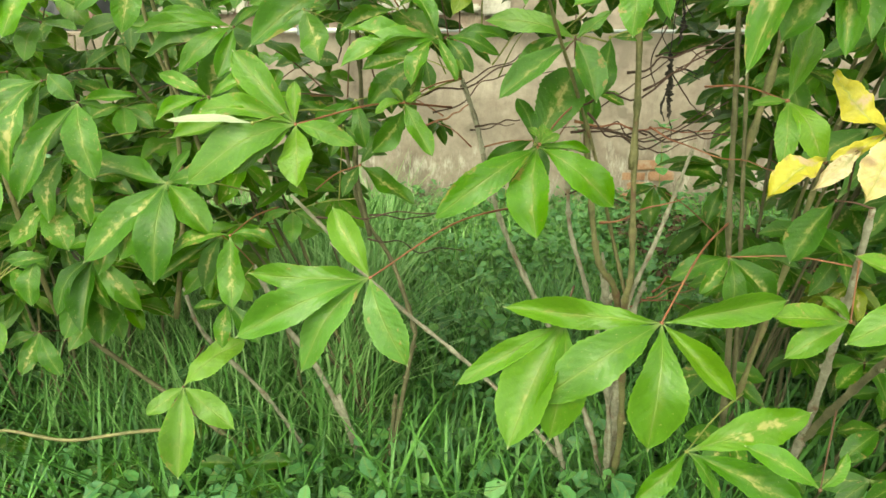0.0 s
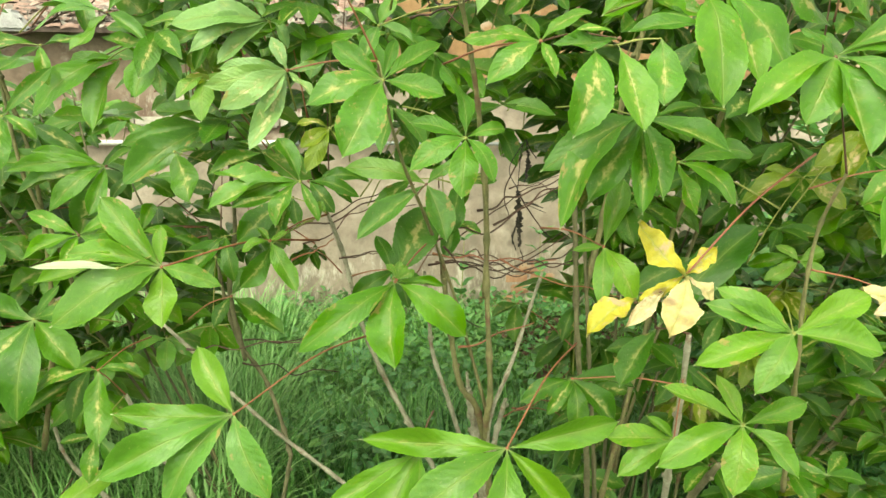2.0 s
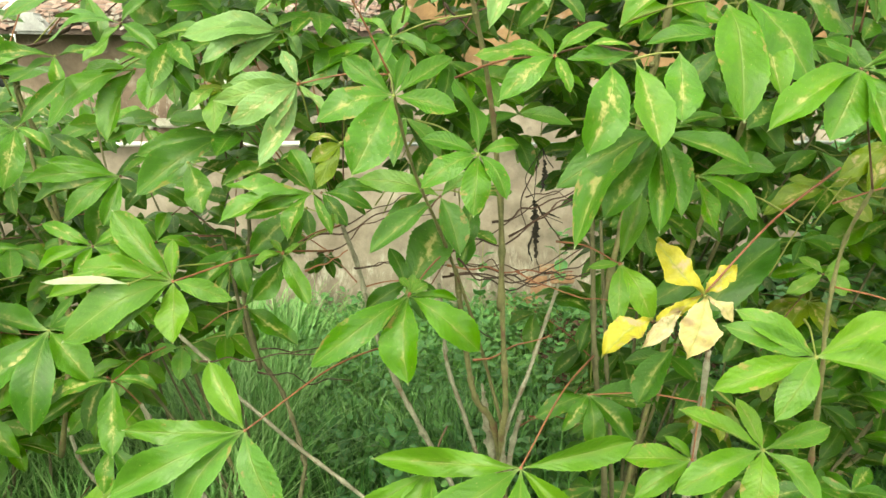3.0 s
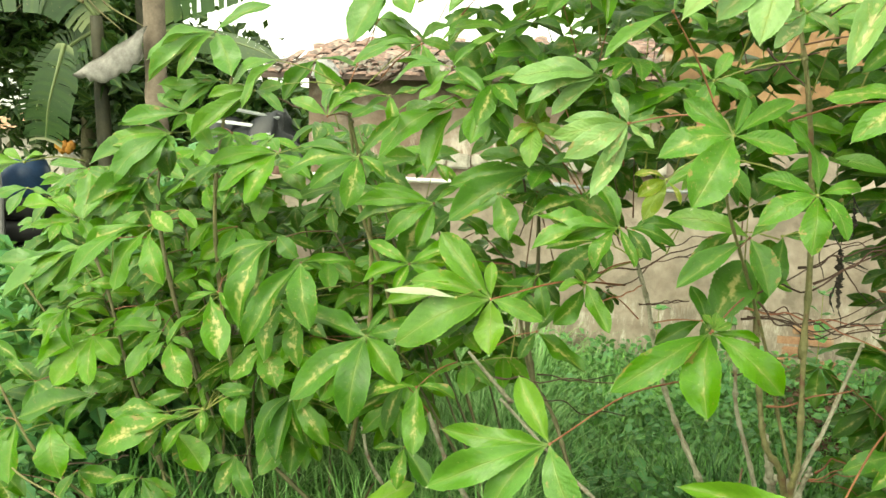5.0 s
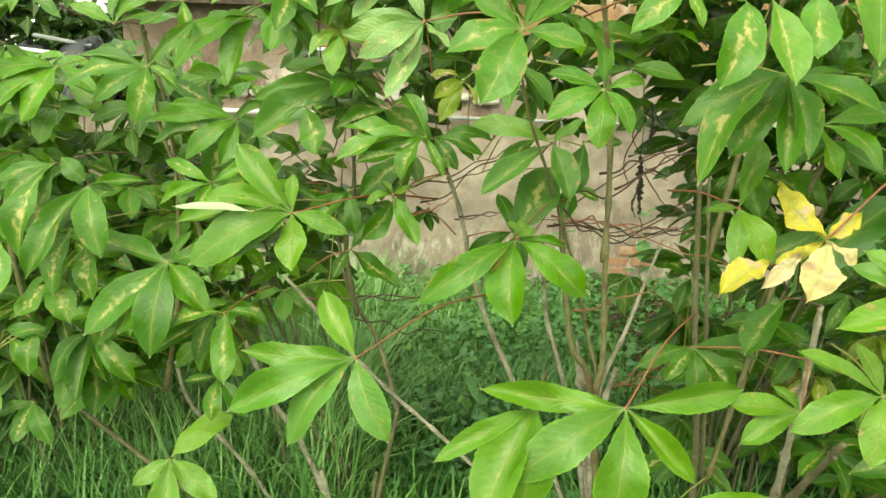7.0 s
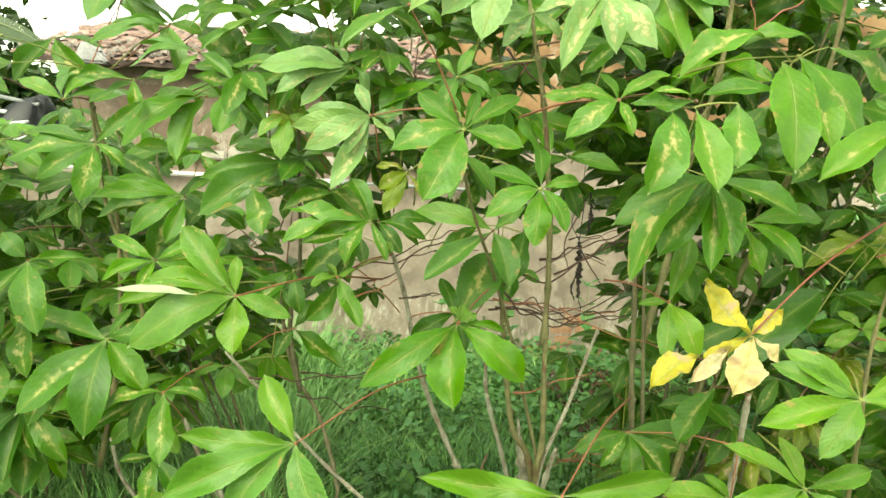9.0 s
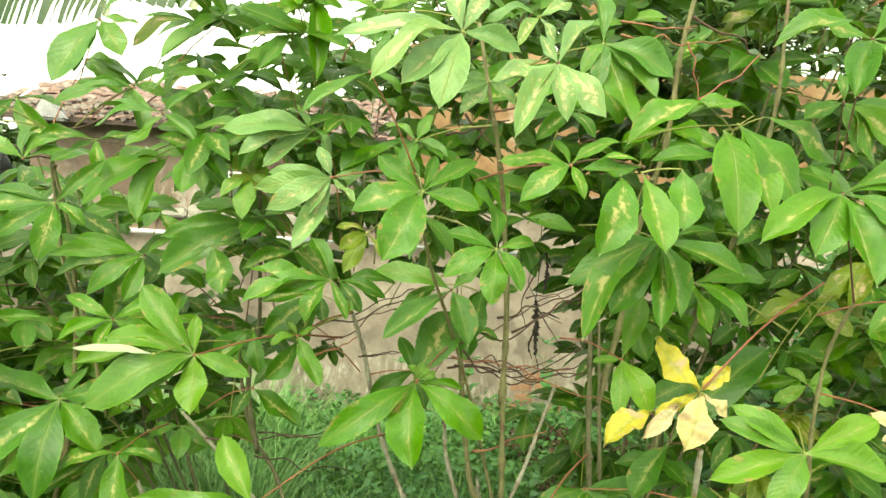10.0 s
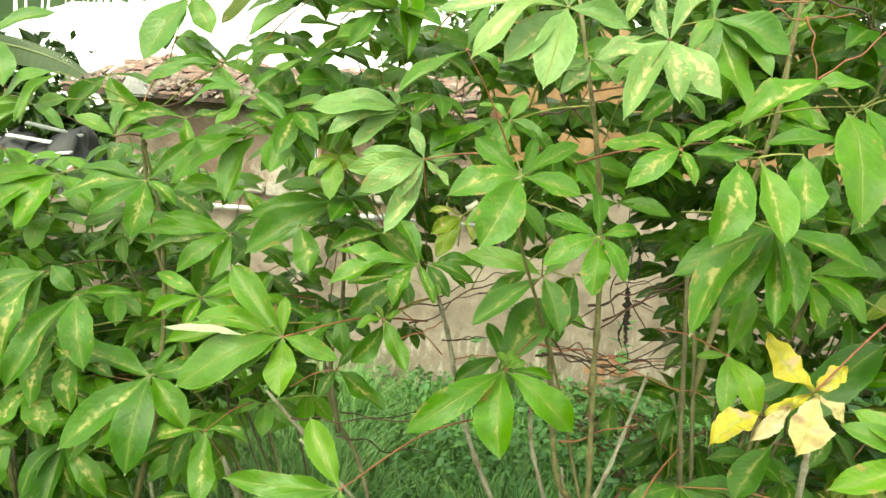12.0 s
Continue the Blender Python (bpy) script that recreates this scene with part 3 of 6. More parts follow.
course = thing("stone_course", (0, WALL_Y, 1.36), "uneven whitewashed stones in a row along the wall", "stones", "", "structure")
x = -2.0
while x < 0.3:
    w = luck.uniform(0.08, 0.22)
    bm = bmesh.new()
    box(bm, x, -0.015 - luck.random() * 0.02, -0.05 + luck.uniform(-0.01, 0.01), x + w - 0.012, 0.03, 0.03 + luck.uniform(-0.02, 0.015), 0.012)
    part("stone", bm, LIMEWASH, course, "", False)
    x += w
foot = thing("wall_footing", (0, WALL_Y, 0), "exposed orange bricks and pale stones at the wall foot", "bricks", "", "structure")
for x0, x1, mat, rows in ((0.72, 1.55, BRICK, 5), (-0.5, 0.25, LIMEWASH, 1)):
    for r in range(rows):
        x = x0 + (r % 2) * 0.09 + 0.06 * r
        while x < x1 - 0.05 * r:
            bm = bmesh.new()
            w = 0.18 * luck.uniform(0.7, 1.05)
            box(bm, x, -0.003 - 0.01 * luck.random(), 0.02 + r * 0.075, x + w - 0.014, 0.03, 0.085 + r * 0.075, 0.008)
            if luck.random() < 0.25 + 0.1 * r and mat is BRICK:
                bm.free()
                x += w
                continue
            part("brick" if mat is BRICK else "stone", bm, mat, foot, "", False)
            x += w

roof = thing("tiled_roof", (-1.0, 4.78, 1.92), "low roof of weathered pinkish-brown clay tiles, slipped and broken", "roof", "", "structure")
bm = bmesh.new()
vs = [bm.verts.new(p) for p in ((-1.26, 0, -0.02), (1.36, 0, -0.02), (1.36, 1.0, 0.3), (-1.02, 1.0, 0.3), (-1.26, 0, -0.05), (1.36, 0, -0.05), (1.36, 1.0, 0.22), (-1.02, 1.0, 0.22))]
for f in ((0, 1, 2, 3), (7, 6, 5, 4), (0, 4, 5, 1), (1, 5, 6, 2), (2, 6, 7, 3), (3, 7, 4, 0)):
    bm.faces.new([vs[i] for i in f])
part("roof_deck", bm, surface("dark_roof_boards", [(0.3, (0.05, 0.035, 0.03)), (0.7, (0.12, 0.085, 0.07))], 9, 0.9, 60), roof, "", False)
TILES = []
for wide, bow in ((0.085, 0.005), (0.1, 0.009), (0.07, 0.003)):
    bm = bmesh.new()
    line = [(wide * (k / 4 - 0.5), bow * math.sin(math.pi * k / 4)) for k in range(5)]
    top = [[bm.verts.new((x * w, y, z + 0.3 * y + lift)) for x, z in line] for y, w, lift in ((0, 1.0, 0.016), (0.2, 0.9, 0.0))]
    low = [bm.verts.new((x, 0.002, z + 0.002)) for x, z in line]
    for k in range(4):
        bm.faces.new((top[0][k], top[0][k + 1], top[1][k + 1], top[1][k]))
        bm.faces.new((low[k], low[k + 1], top[0][k + 1], top[0][k]))
    TILES.append(mesh_of("tile", bm, TILE))
for r in range(12):
    for c in range(30):
        x, y = -1.26 + 0.088 * c + luck.uniform(-0.02, 0.02), 0.082 * r + luck.uniform(-0.02, 0.02)
        if x < -1.28 + 0.24 * y or luck.random() < 0.1:
            continue
        ob = new("tile", luck.choice(TILES))
        ob.parent = roof
        ob.location = (x, y, -0.025 + 0.32 * y + luck.uniform(-0.006, 0.018))
        ob.rotation_euler = (luck.gauss(0, 0.07), luck.gauss(0, 0.09), luck.gauss(0, 0.22))
bm = bmesh.new()
box(bm, -0.9, -0.06, -0.05, -0.7, 0.08, 0.07, 0.015)
for v in bm.verts:
    if v.co.z > 0:
        v.co.x = -0.82 + (v.co.x + 0.8) * 0.4
part("mortar_lump", bm, surface("old_mortar", [(0.3, (0.3, 0.3, 0.31)), (0.7, (0.5, 0.5, 0.51))], 12, 0.9, 60, 0.7), roof, "grey lump of mortar on the eave", False)

litter = weeds("roof_litter", 900, 31, (-2.22, 0.0, 0.34, 0.34), 0.05, (0.02, 0.06), surface("grey_dry_leaf", [(0.3, (0.12, 0.1, 0.085)), (0.7, (0.36, 0.33, 0.29))], 9, 0.9, 60, 0.3), "grey dry leaves lying along the eave of the tiled roof")
litter.location = (0, 4.78, 1.905)
litter.rotation_euler = (math.atan(0.32), 0, 0)

# ---- far things ----
def tree(at, tall, spread, count, seed, label, mat=TREE_LEAF, low=0.35):
    """A tapered trunk with limbs and a crown of many small leaves in uneven clumps."""
    rng = random.Random(seed)
    t = thing("tree", at, label, "tree")
    bm = bmesh.new()
    top = Vector((rng.uniform(-0.3, 0.3), rng.uniform(-0.3, 0.3), tall * 0.8))
    trunk = smooth_line([(0, 0, -0.1), (0.05, 0.03, tall * 0.4), top], 8)
    tube(bm, trunk, lambda s, k: 0.11 * (1.15 - s), 9)
    tips = []
    for k in range(11):
        f = rng.choice(trunk[5:])
        a = rng.uniform(0, 6.28)
        e = f + Vector((math.cos(a) * spread * rng.uniform(0.4, 1), math.sin(a) * spread * rng.uniform(0.4, 1), rng.uniform(-0.1, 0.35) * tall))
        e.z = max(e.z, low * tall)
        tube(bm, smooth_line([f, (f + e) / 2 + Vector((0, 0, 0.15)), e], 5), lambda s, k: 0.035 * (1.1 - s), 6)
        tips += [e, (e + f) / 2]
    part("trunk", bm, BARK_BROWN, t)
    verts, faces, uvs = [], [], []
    for k in range(count):
        c = rng.choice(tips) + Vector((rng.gauss(0, 0.34), rng.gauss(0, 0.34), rng.gauss(0, 0.26))) * spread * 0.55
        turn = Euler((rng.gauss(0.5, 0.5), rng.gauss(0, 0.5), rng.uniform(0, 6.28))).to_matrix()
        a, n = rng.uniform(0.1, 0.2), len(verts)
        for u, v, z in ((0, 0, 0), (0.5, 0.25, 0.05), (1, 0, -0.15), (0.5, -0.25, 0.05)):
            verts.append(c + turn @ Vector((a * u, a * v, a * z)))
            uvs.append((u, 0.5 + v * 2))
        faces += [(n, n + 1, n + 2), (n, n + 2, n + 3)]
    me = bpy.data.meshes.new("crown")
    me.from_pydata(verts, [], faces)
    layer = me.uv_layers.new(name="UVMap")
    for loop in me.loops:
        layer.data[loop.index].uv = uvs[loop.vertex_index]
    me.materials.append(mat)
    part("crown", me, mat, t)
    return t


tree((3.4, 7.6, 0), 4.2, 1.7, 6000, 11, "dark broadleaf tree behind the ochre wall")
tree((1.6, 8.4, 0), 4.0, 1.4, 4800, 14, "dark broadleaf tree showing over the wall top")
tree((2.6, 6.5, 0), 3.5, 1.5, 11000, 23, "dense dark tree behind the ochre wall", TREE_LEAF, 0.5)
tree((0.9, 6.9, 0), 3.3, 0.9, 4000, 24, "dark tree crown over the wall top", TREE_LEAF, 0.68)
tree((5.6, 6.6, 0), 4.4, 1.8, 3600, 12, "dark broadleaf tree beyond the wall")
tree((-6.6, 7.4, 0), 4.2, 1.6, 11000, 13, "dark shady tree behind the banana plants", TREE_LEAF, 0.5)
tree((-5.3, 7.2, 0), 3.4, 0.85, 8000, 15, "dark shady tree behind the banana plants", TREE_LEAF, 0.12)
tree((-2.85, 6.3, 0), 1.95, 0.7, 9500, 19, "dark shrub beside the tiled house", TREE_LEAF, 0.1)
tree((-3.9, 6.4, 0), 2.0, 0.75, 5600, 21, "dark shrub under the banana leaves", TREE_LEAF, 0.1)
tree((-2.9, 4.4, 0), 1.3, 0.6, 2400, 20, "low shrub at the house corner", WEED, 0.1)
tree((-2.75, 3.3, 0), 0.95, 0.6, 5200, 26, "low dark green shrub behind the cassava bush", WEED, 0.08)
tree((-2.1, 2.8, 0), 0.6, 0.5, 3600, 27, "low dark green shrub under the cassava bush", WEED, 0.08)
tree((3.1, 3.6, 0), 1.3, 0.7, 3200, 16, "dense dark shrub growing before the wall", WEED, 0.12)
tree((2.3, 3.0, 0), 0.9, 0.5, 2000, 17, "low dark shrub growing before the wall", WEED, 0.1)


def banana_leaf(parent, points, wide, mat, seed, torn=0.3, name="leaf", label="", blunt=False):
    """A long blade with a thick midrib, torn into strips, along a line from base to tip."""
    rng = random.Random(seed)
    line = smooth_line([Vector(p) for p in points], 12)
    bm = bmesh.new()
    uv = bm.loops.layers.uv.new("UVMap")
    tube(bm, line, lambda s, k: 0.018 * (1.1 - s), 6)
    n = len(line) - 1
    for side in (-1, 1):
        gap, keep = 0.0, []
        for k in range(1, n + 1):
            s = k / n
            ahead = (line[k] - line[k - 1]).normalized()
            across = ahead.cross(Vector((0.25, -1, 0.3))).normalized() * side
            w = wide * (min(1.0, 0.35 + 1.6 * s) * (1.0 if s < 0.9 else 0.75) if blunt else math.sin(math.pi * min(1, s ** 0.8 * 0.93 + 0.05)) ** 0.6)
            fall = Vector((0, 0, -1)) * w * 0.3
            if rng.random() < torn:
                gap = rng.uniform(0.01, 0.05)
            a, b = line[k - 1], line[k] - ahead * gap * 0.2
            q = [a, b, b + across * w * 0.55 - ahead * gap * 0.5 + fall * 0.25, a + across * w * 0.55 + fall * 0.25, b + across * w - ahead * gap + fall, a + across * w * rng.uniform(0.985, 1.01) + fall]
            vs = [bm.verts.new(p) for p in q]
            for f, cs in (((0, 1, 2, 3), ((0, 0.5), (1, 0.5), (1, 0.3), (0, 0.3))), ((3, 2, 4, 5), ((0, 0.3), (1, 0.3), (1, 0), (0, 0)))):
                face = bm.faces.new([vs[i] for i in f])
                for loop, (e, g) in zip(face.loops, cs):
                    loop[uv].uv = ((k - 1 + e) / n, g)
            gap = 0.0
    return part(name, bm, mat, parent, label)


banana = thing("banana_plant", (-3.95, 5.7, 0), "banana plant with hanging green and dried leaves", "banana plant")
bm = bmesh.new()
tube(bm, smooth_line([(-0.1, 0.1, 0), (-0.15, 0.1, 1.1), (-0.2, 0.1, 2.4)], 8), lambda s, k: 0.085 - 0.035 * s, 10)
part("trunk", bm, surface("banana_stem", [(0.3, (0.015, 0.02, 0.009)), (0.7, (0.06, 0.055, 0.027))], 5, 0.7, 40), banana)
banana_leaf(banana, [(-0.3, -0.18, 2.15), (-0.35, -0.21, 1.95), (-0.44, -0.22, 1.66), (-0.5, -0.2, 1.38)], 0.18, BANANA, 1, 0.12, blunt=True)
banana_leaf(banana, [(-0.2, 0.1, 2.4), (-0.5, 0.0, 2.75), (-1.0, -0.1, 2.7), (-1.4, -0.2, 2.35)], 0.3, BANANA, 2, 0.4)
banana_leaf(banana, [(-0.2, 0.1, 2.4), (-0.3, 0.4, 2.2), (-0.1, 0.3, 1.7), (0.05, 0.2, 1.35)], 0.2, BANANA, 4, 0.3)
banana_leaf(banana, [(-0.2, 0.1, 2.3), (-0.6, 0.2, 2.1), (-0.85, 0.2, 1.7), (-0.9, 0.2, 1.3)], 0.22, BANANA, 7, 0.3)
# the dry leaf hangs folded, a stiff grey triangle with a ragged foot
bm = bmesh.new()
rows = []
for a in range(15):
    f = a / 14
    ridge = Vector((0.56, -0.4, 2.27)).lerp(Vector((-0.07, -0.4, 1.91)), f)
    foot = Vector((0.53, -0.43, 2.02)).lerp(Vector((0.24, -0.44, 1.83)), min(1, f * 1.7)).lerp(Vector((-0.03, -0.43, 1.88)), max(0.0, f - 0.5) * 1.9)
    foot += Vector((luck.uniform(-0.012, 0.012), 0, luck.uniform(-0.022, 0.018)))
    rows.append([bm.verts.new(ridge.lerp(foot, g) + Vector((0, -0.05 * math.sin(3.1 * g) + 0.012 * math.sin(5 * a), 0))) for g in (0, 0.3, 0.6, 0.85, 1)])
for a in range(14):
    for g in range(4):
        bm.faces.new((rows[a][g], rows[a + 1][g], rows[a + 1][g + 1], rows[a][g + 1]))
bmesh.ops.solidify(bm, geom=bm.faces[:], thickness=0.004)
part("dry_leaf", bm, BANANA_DRY, banana, "grey dried hanging banana leaf")
banana_leaf(banana, [(-0.75, -0.5, 2.5), (-0.8, -0.6, 2.3), (-0.72, -0.65, 2.15), (-0.62, -0.6, 2.02)], 0.1, BANANA_DRY, 9, 0.0, "dry_leaf", "grey dried hanging banana leaf")
bm = bmesh.new()
for k in range(5):
    q = Vector((-0.6 + 0.03 * k, 0.1, 1.33 - 0.03 * (k % 2)))
    bmesh.ops.create_icosphere(bm, subdivisions=1, radius=0.045, matrix=Matrix.Translation(q) @ Matrix.Diagonal((1, 0.6, 1.1, 1)))
part("flower_bract", bm, surface("orange_bract", [(0.3, (0.35, 0.13, 0.02)), (0.7, (0.62, 0.33, 0.05))], 8, 0.7, 50), banana, "orange wilted sheath")
for k in range(5):
    bm = bmesh.new()
    a = Vector((-0.25 + 0.12 * k, 0.0, 2.5 + 0.06 * k))
    tube(bm, smooth_line([a, a + Vector((-0.35, 0.05, 0.12 - 0.08 * k)), a + Vector((-0.8 + 0.25 * k, 0.1, -0.12 - 0.1 * k))], 7), lambda s, k: 0.014 * (1.2 - s), 6)
    part("leaf_stalk", bm, BARK_GREEN, banana)
second = thing("banana_plant", (-4.07, 6.5, 0), "banana plant with dark torn leaves beside the tiled roof", "banana plant")
bm = bmesh.new()
tube(bm, smooth_line([(0, 0, 0), (0.0, 0, 1.3), (-0.1, 0, 2.9)], 8), lambda s, k: 0.1 - 0.04 * s, 10)
part("trunk", bm, bpy.data.materials["banana_stem"], second)
banana_leaf(second, [(-0.05, 0, 2.2), (0.47, -0.55, 2.3), (0.77, -0.6, 2.26), (1.05, -0.6, 2.22), (1.32, -0.6, 2.14), (1.51, -0.6, 2.05)], 0.11, BANANA, 30, 0.0)
banana_leaf(second, [(-0.05, 0, 2.6), (1.07, -0.3, 2.95), (1.67, -0.5, 2.92), (2.22, -0.5, 2.8)], 0.3, BANANA, 31, 0.5)
banana_leaf(second, [(-0.05, 0, 2.7), (1.37, -0.2, 3.25), (2.07, -0.4, 3.2), (2.87, -0.5, 2.9)], 0.3, BANANA, 32, 0.5)
banana_leaf(second, [(-0.05, 0, 2.9), (0.1, -0.3, 3.1), (-0.1, -0.5, 3.0), (-0.33, -0.5, 2.6)], 0.28, BANANA, 33, 0.5)

bm = bmesh.new()
tube(bm, smooth_line([(0, 0, -0.05), (0.01, 0, 1.0), (0.04, 0, 1.6), (0.03, 0, 3.2)], 8), lambda s, k: 0.095 - 0.012 * s + 0.008 * math.sin(3 * k), 10)
post = thing("bare_tree", (-3.46, 5.45, 0), "bare brown tree trunk beside the banana plant", "tree trunk")
part("trunk", bm, surface("trunk_bark", [(0.3, (0.1, 0.078, 0.056)), (0.7, (0.25, 0.2, 0.155))], 9, 0.9, 60), post)

slab = thing("concrete_pillar", (-5.17, 5.46, 0), "broken grey concrete pillar with a slanted top", "pillar")
bm = bmesh.new()
slab.rotation_euler = (0, 0, radians(41))
vs = box(bm, -0.75, -0.12, 0.0, 0.25, 0.12, 1.5, 0.015)
bmesh.ops.subdivide_edges(bm, edges=bm.edges[:], cuts=4, use_grid_fill=True)
for v in bm.verts:
    if v.co.z > 1.4:
        v.co.z += 1.06 * v.co.x + 0.06 + 0.12 * noise.noise(v.co * 6)
    v.co.x += 0.03 * noise.noise(v.co * 3)
part("body", bm, CONCRETE, slab, "", False)
bm = bmesh.new()
tube(bm, smooth_line([(-0.7, -0.2, 0.43), (0.0, -0.2, 0.44), (0.28, -0.2, 0.46)], 4), lambda s, k: 0.025, 9)
part("pipe_run", bm, WHITE_PIPE, slab, "white plastic pipe along the pillar foot")

heap = thing("scrap_heap", (-2.62, 5.45, 0), "heap of scrap under a crumpled black plastic sheet beside the house", "scrap heap")
bm = bmesh.new()
bmesh.ops.create_grid(bm, x_segments=40, y_segments=56, size=1.0)
for v in bm.verts:
    a, f = v.co.x, (v.co.y + 1) / 2
    crest = 1.62 - 0.16 * (a + 0.2) ** 2 + 0.07 * math.sin(5 * a)
    fold = 0.05 * noise.noise(Vector((4 * a, 6 * f, 1))) + 0.03 * noise.noise(Vector((11 * a, 13 * f, 5)))
    v.co = Vector((0.36 * a + fold, -0.3 + 0.62 * f ** 2 + fold, crest * math.sin(1.57 * min(1.0, f * 1.25)) + fold))
bmesh.ops.solidify(bm, geom=bm.faces[:], thickness=0.006)
part("sheet", bm, BLACK_SHEET, heap, "crumpled black plastic sheet")
for x, y, z, long, turn, tip, pale in ((-0.12, -0.05, 1.56, 0.34, 0.12, 0.1, True), (0.05, -0.1, 1.47, 0.3, -0.3, -0.12, True), (-0.2, -0.16, 1.4, 0.26, 0.35, 0.2, False),
                                       (0.16, -0.14, 1.38, 0.24, -0.15, -0.3, True), (0.0, 0.02, 1.64, 0.4, 0.05, 0.16, False), (-0.08, -0.2, 1.3, 0.3, -0.2, 0.05, True)):
    bm = bmesh.new()
    box(bm, -long / 2, -0.02, -0.008, long / 2, 0.02, 0.008, 0.003)
    ob = part("strip", bm, LITTER if pale else GREY_PIPE, heap, "pale plastic strip" if pale else "grey plastic strip", False, (x, y, z))
    ob.rotation_euler = (0.3, tip, turn)
bm = bmesh.new()
bmesh.ops.create_icosphere(bm, subdivisions=3, radius=0.09)
for v in bm.verts:
    v.co = Vector((v.co.x * 1.2, v.co.y * 0.7, v.co.z)) + v.normal * 0.05 * noise.noise(v.co * 18)
part("rag", bm, surface("faded_rag", [(0.3, (0.2, 0.11, 0.1)), (0.7, (0.36, 0.23, 0.2))], 8, 0.9, 60, 0.5), heap, "faded pinkish rag", at=(0.26, -0.2, 1.3))

drum = thing("water_drum", (-5.1, 6.05, 0), "dark blue plastic drum on black tyres", "drum")
bm = bmesh.new()
tube(bm, [Vector((0, 0, z)) for z in (0.85, 0.9, 1.0, 1.02, 1.1, 1.18)], lambda s, k: (0.2, 0.22, 0.22, 0.23, 0.22, 0.19)[k], 16)
part("body", bm, BLUE, drum)
for z in (0.12, 0.34, 0.56, 0.76):
    bm = bmesh.new()
    ring = [Vector((0.24 * math.cos(a), 0.24 * math.sin(a), z)) for a in [2 * math.pi * k / 20 for k in range(21)]]
    tube(bm, ring, lambda s, k: 0.1, 8)
    part("tyre", bm, BLACK, drum, "black rubber tyre")

cottage = thing("cottage", (-9.4, 11.0, 0), "far white cottage with an orange tiled roof", "house")
bm = bmesh.new()
box(bm, -1.2, 0, 0, 1.1, 2, 1.38)
part("wall", bm, LIMEWASH, cottage, "", False)
bm = bmesh.new()
vs = [bm.verts.new(p) for p in ((-1.4, -0.2, 1.35), (1.3, -0.2, 1.35), (1.3, 1.0, 1.68), (-1.4, 1.0, 1.68), (1.3, 2.2, 1.35), (-1.4, 2.2, 1.35))]
for f in ((0, 1, 2, 3), (3, 2, 4, 5), (1, 4, 2), (0, 3, 5), (0, 5, 4, 1)):
    bm.faces.new([vs[i] for i in f])
part("roof", bm, BRICK, cottage, "", False)

# ---- cassava bushes ----
def twig(plant, radius, mat, points):
    """A bare petiole that has lost its leaflets."""
    bm = bmesh.new()
    line = [q - plant.location for q in smooth_line(points, 9)]
    far = (line[-1] - line[0]).length
    shift = luck.uniform(0, 50)
    for k, q in enumerate(line):  # old petioles bow and kink
        f = k / (len(line) - 1)
        q += 0.05 * far * math.sin(3.14 * f) * Vector((noise.noise(Vector((3 * f, shift, 0))), noise.noise(Vector((3 * f, shift, 7))), noise.noise(Vector((4 * f, shift, 3))) - 0.3)) * 2
    tube(bm, line, lambda s, k: radius * (1.15 - 0.5 * s) * (1.35 if k in (0, 1) else 1.0), 6)
    return part("twig", bm, mat, plant)


bush = thing("cassava_bush", (-1.15, 2.0, 0), "spreading cassava bush with mottled yellow-green leaves, standing in tall grass", "bush", "cassava bushes before the wall")
stem(bush, 0.00735, BARK_GREEN, [(-0.749, 1.85, 1.683), (-0.723, 1.85, 1.57), (-0.689, 1.88, 1.4), (-0.674, 1.9, 1.156), (-0.692, 1.92, 0.862), (-0.751, 1.95, 0.557)])
stem(bush, 0.00735, BARK_GREEN, [(-1.084, 1.85, 1.701), (-1.122, 1.85, 1.512), (-1.143, 1.85, 1.283), (-1.128, 1.88, 0.937), (-1.076, 1.92, 0.565)])
stem(bush, 0.006825, BARK_BROWN, [(-1.301, 1.85, 1.514), (-1.332, 1.86, 1.322), (-1.304, 1.88, 1.063), (-1.218, 1.9, 0.705)])
stem(bush, 0.006825, BARK_BROWN, [(-1.692, 1.98, 1.257), (-1.584, 1.96, 1.045), (-1.513, 1.96, 0.768), (-1.4, 1.96, 0.429)])
stem(bush, 0.005775, BARK_GREEN, [(-1.785, 1.7, 0.782), (-1.676, 1.72, 0.552), (-1.527, 1.75, 0.41), (-1.368, 1.8, 0.276)])
twig(bush, .0026, TWIG, [(-0.733, 1.85, 1.669), (-0.591, 1.85, 1.723), (-0.456, 1.85, 1.796)])
twig(bush, .0022, TWIG, [(-0.998, 1.85, 1.649), (-0.847, 1.85, 1.636), (-0.733, 1.85, 1.634)])
twig(bush, .0025, TWIG, [(-1.651, 1.8, 0.484), (-1.497, 1.8, 0.523), (-1.417, 1.8, 0.543)])
twig(bush, .0045, BARK_GREEN, [(-0.668, 1.64, 0.38), (-0.84, 1.64, 0.359), (-1.025, 1.64, 0.354), (-1.233, 1.64, 0.357), (-1.432, 1.64, 0.412), (-1.58, 1.64, 0.472), (-1.7, 1.64, 0.539)])
leaf(bush, (-1.096, 1.8, 1.692), "l", [(-151, -7, 0.169, 0.27), (-142, -21, 0.171, 0.27), (-161, 12, 0.087, 0.27), (-130, -37, 0.154, 0.27), (-116, -48, 0.102, 0.27)])
leaf(bush, (-1.278, 1.72, 1.412), "d", [(-107, -31, 0.187, 0.38), (-103, -33, 0.123, 0.38), (-38, -43, 0.1, 0.38), (-123, -20, 0.192, 0.38)])
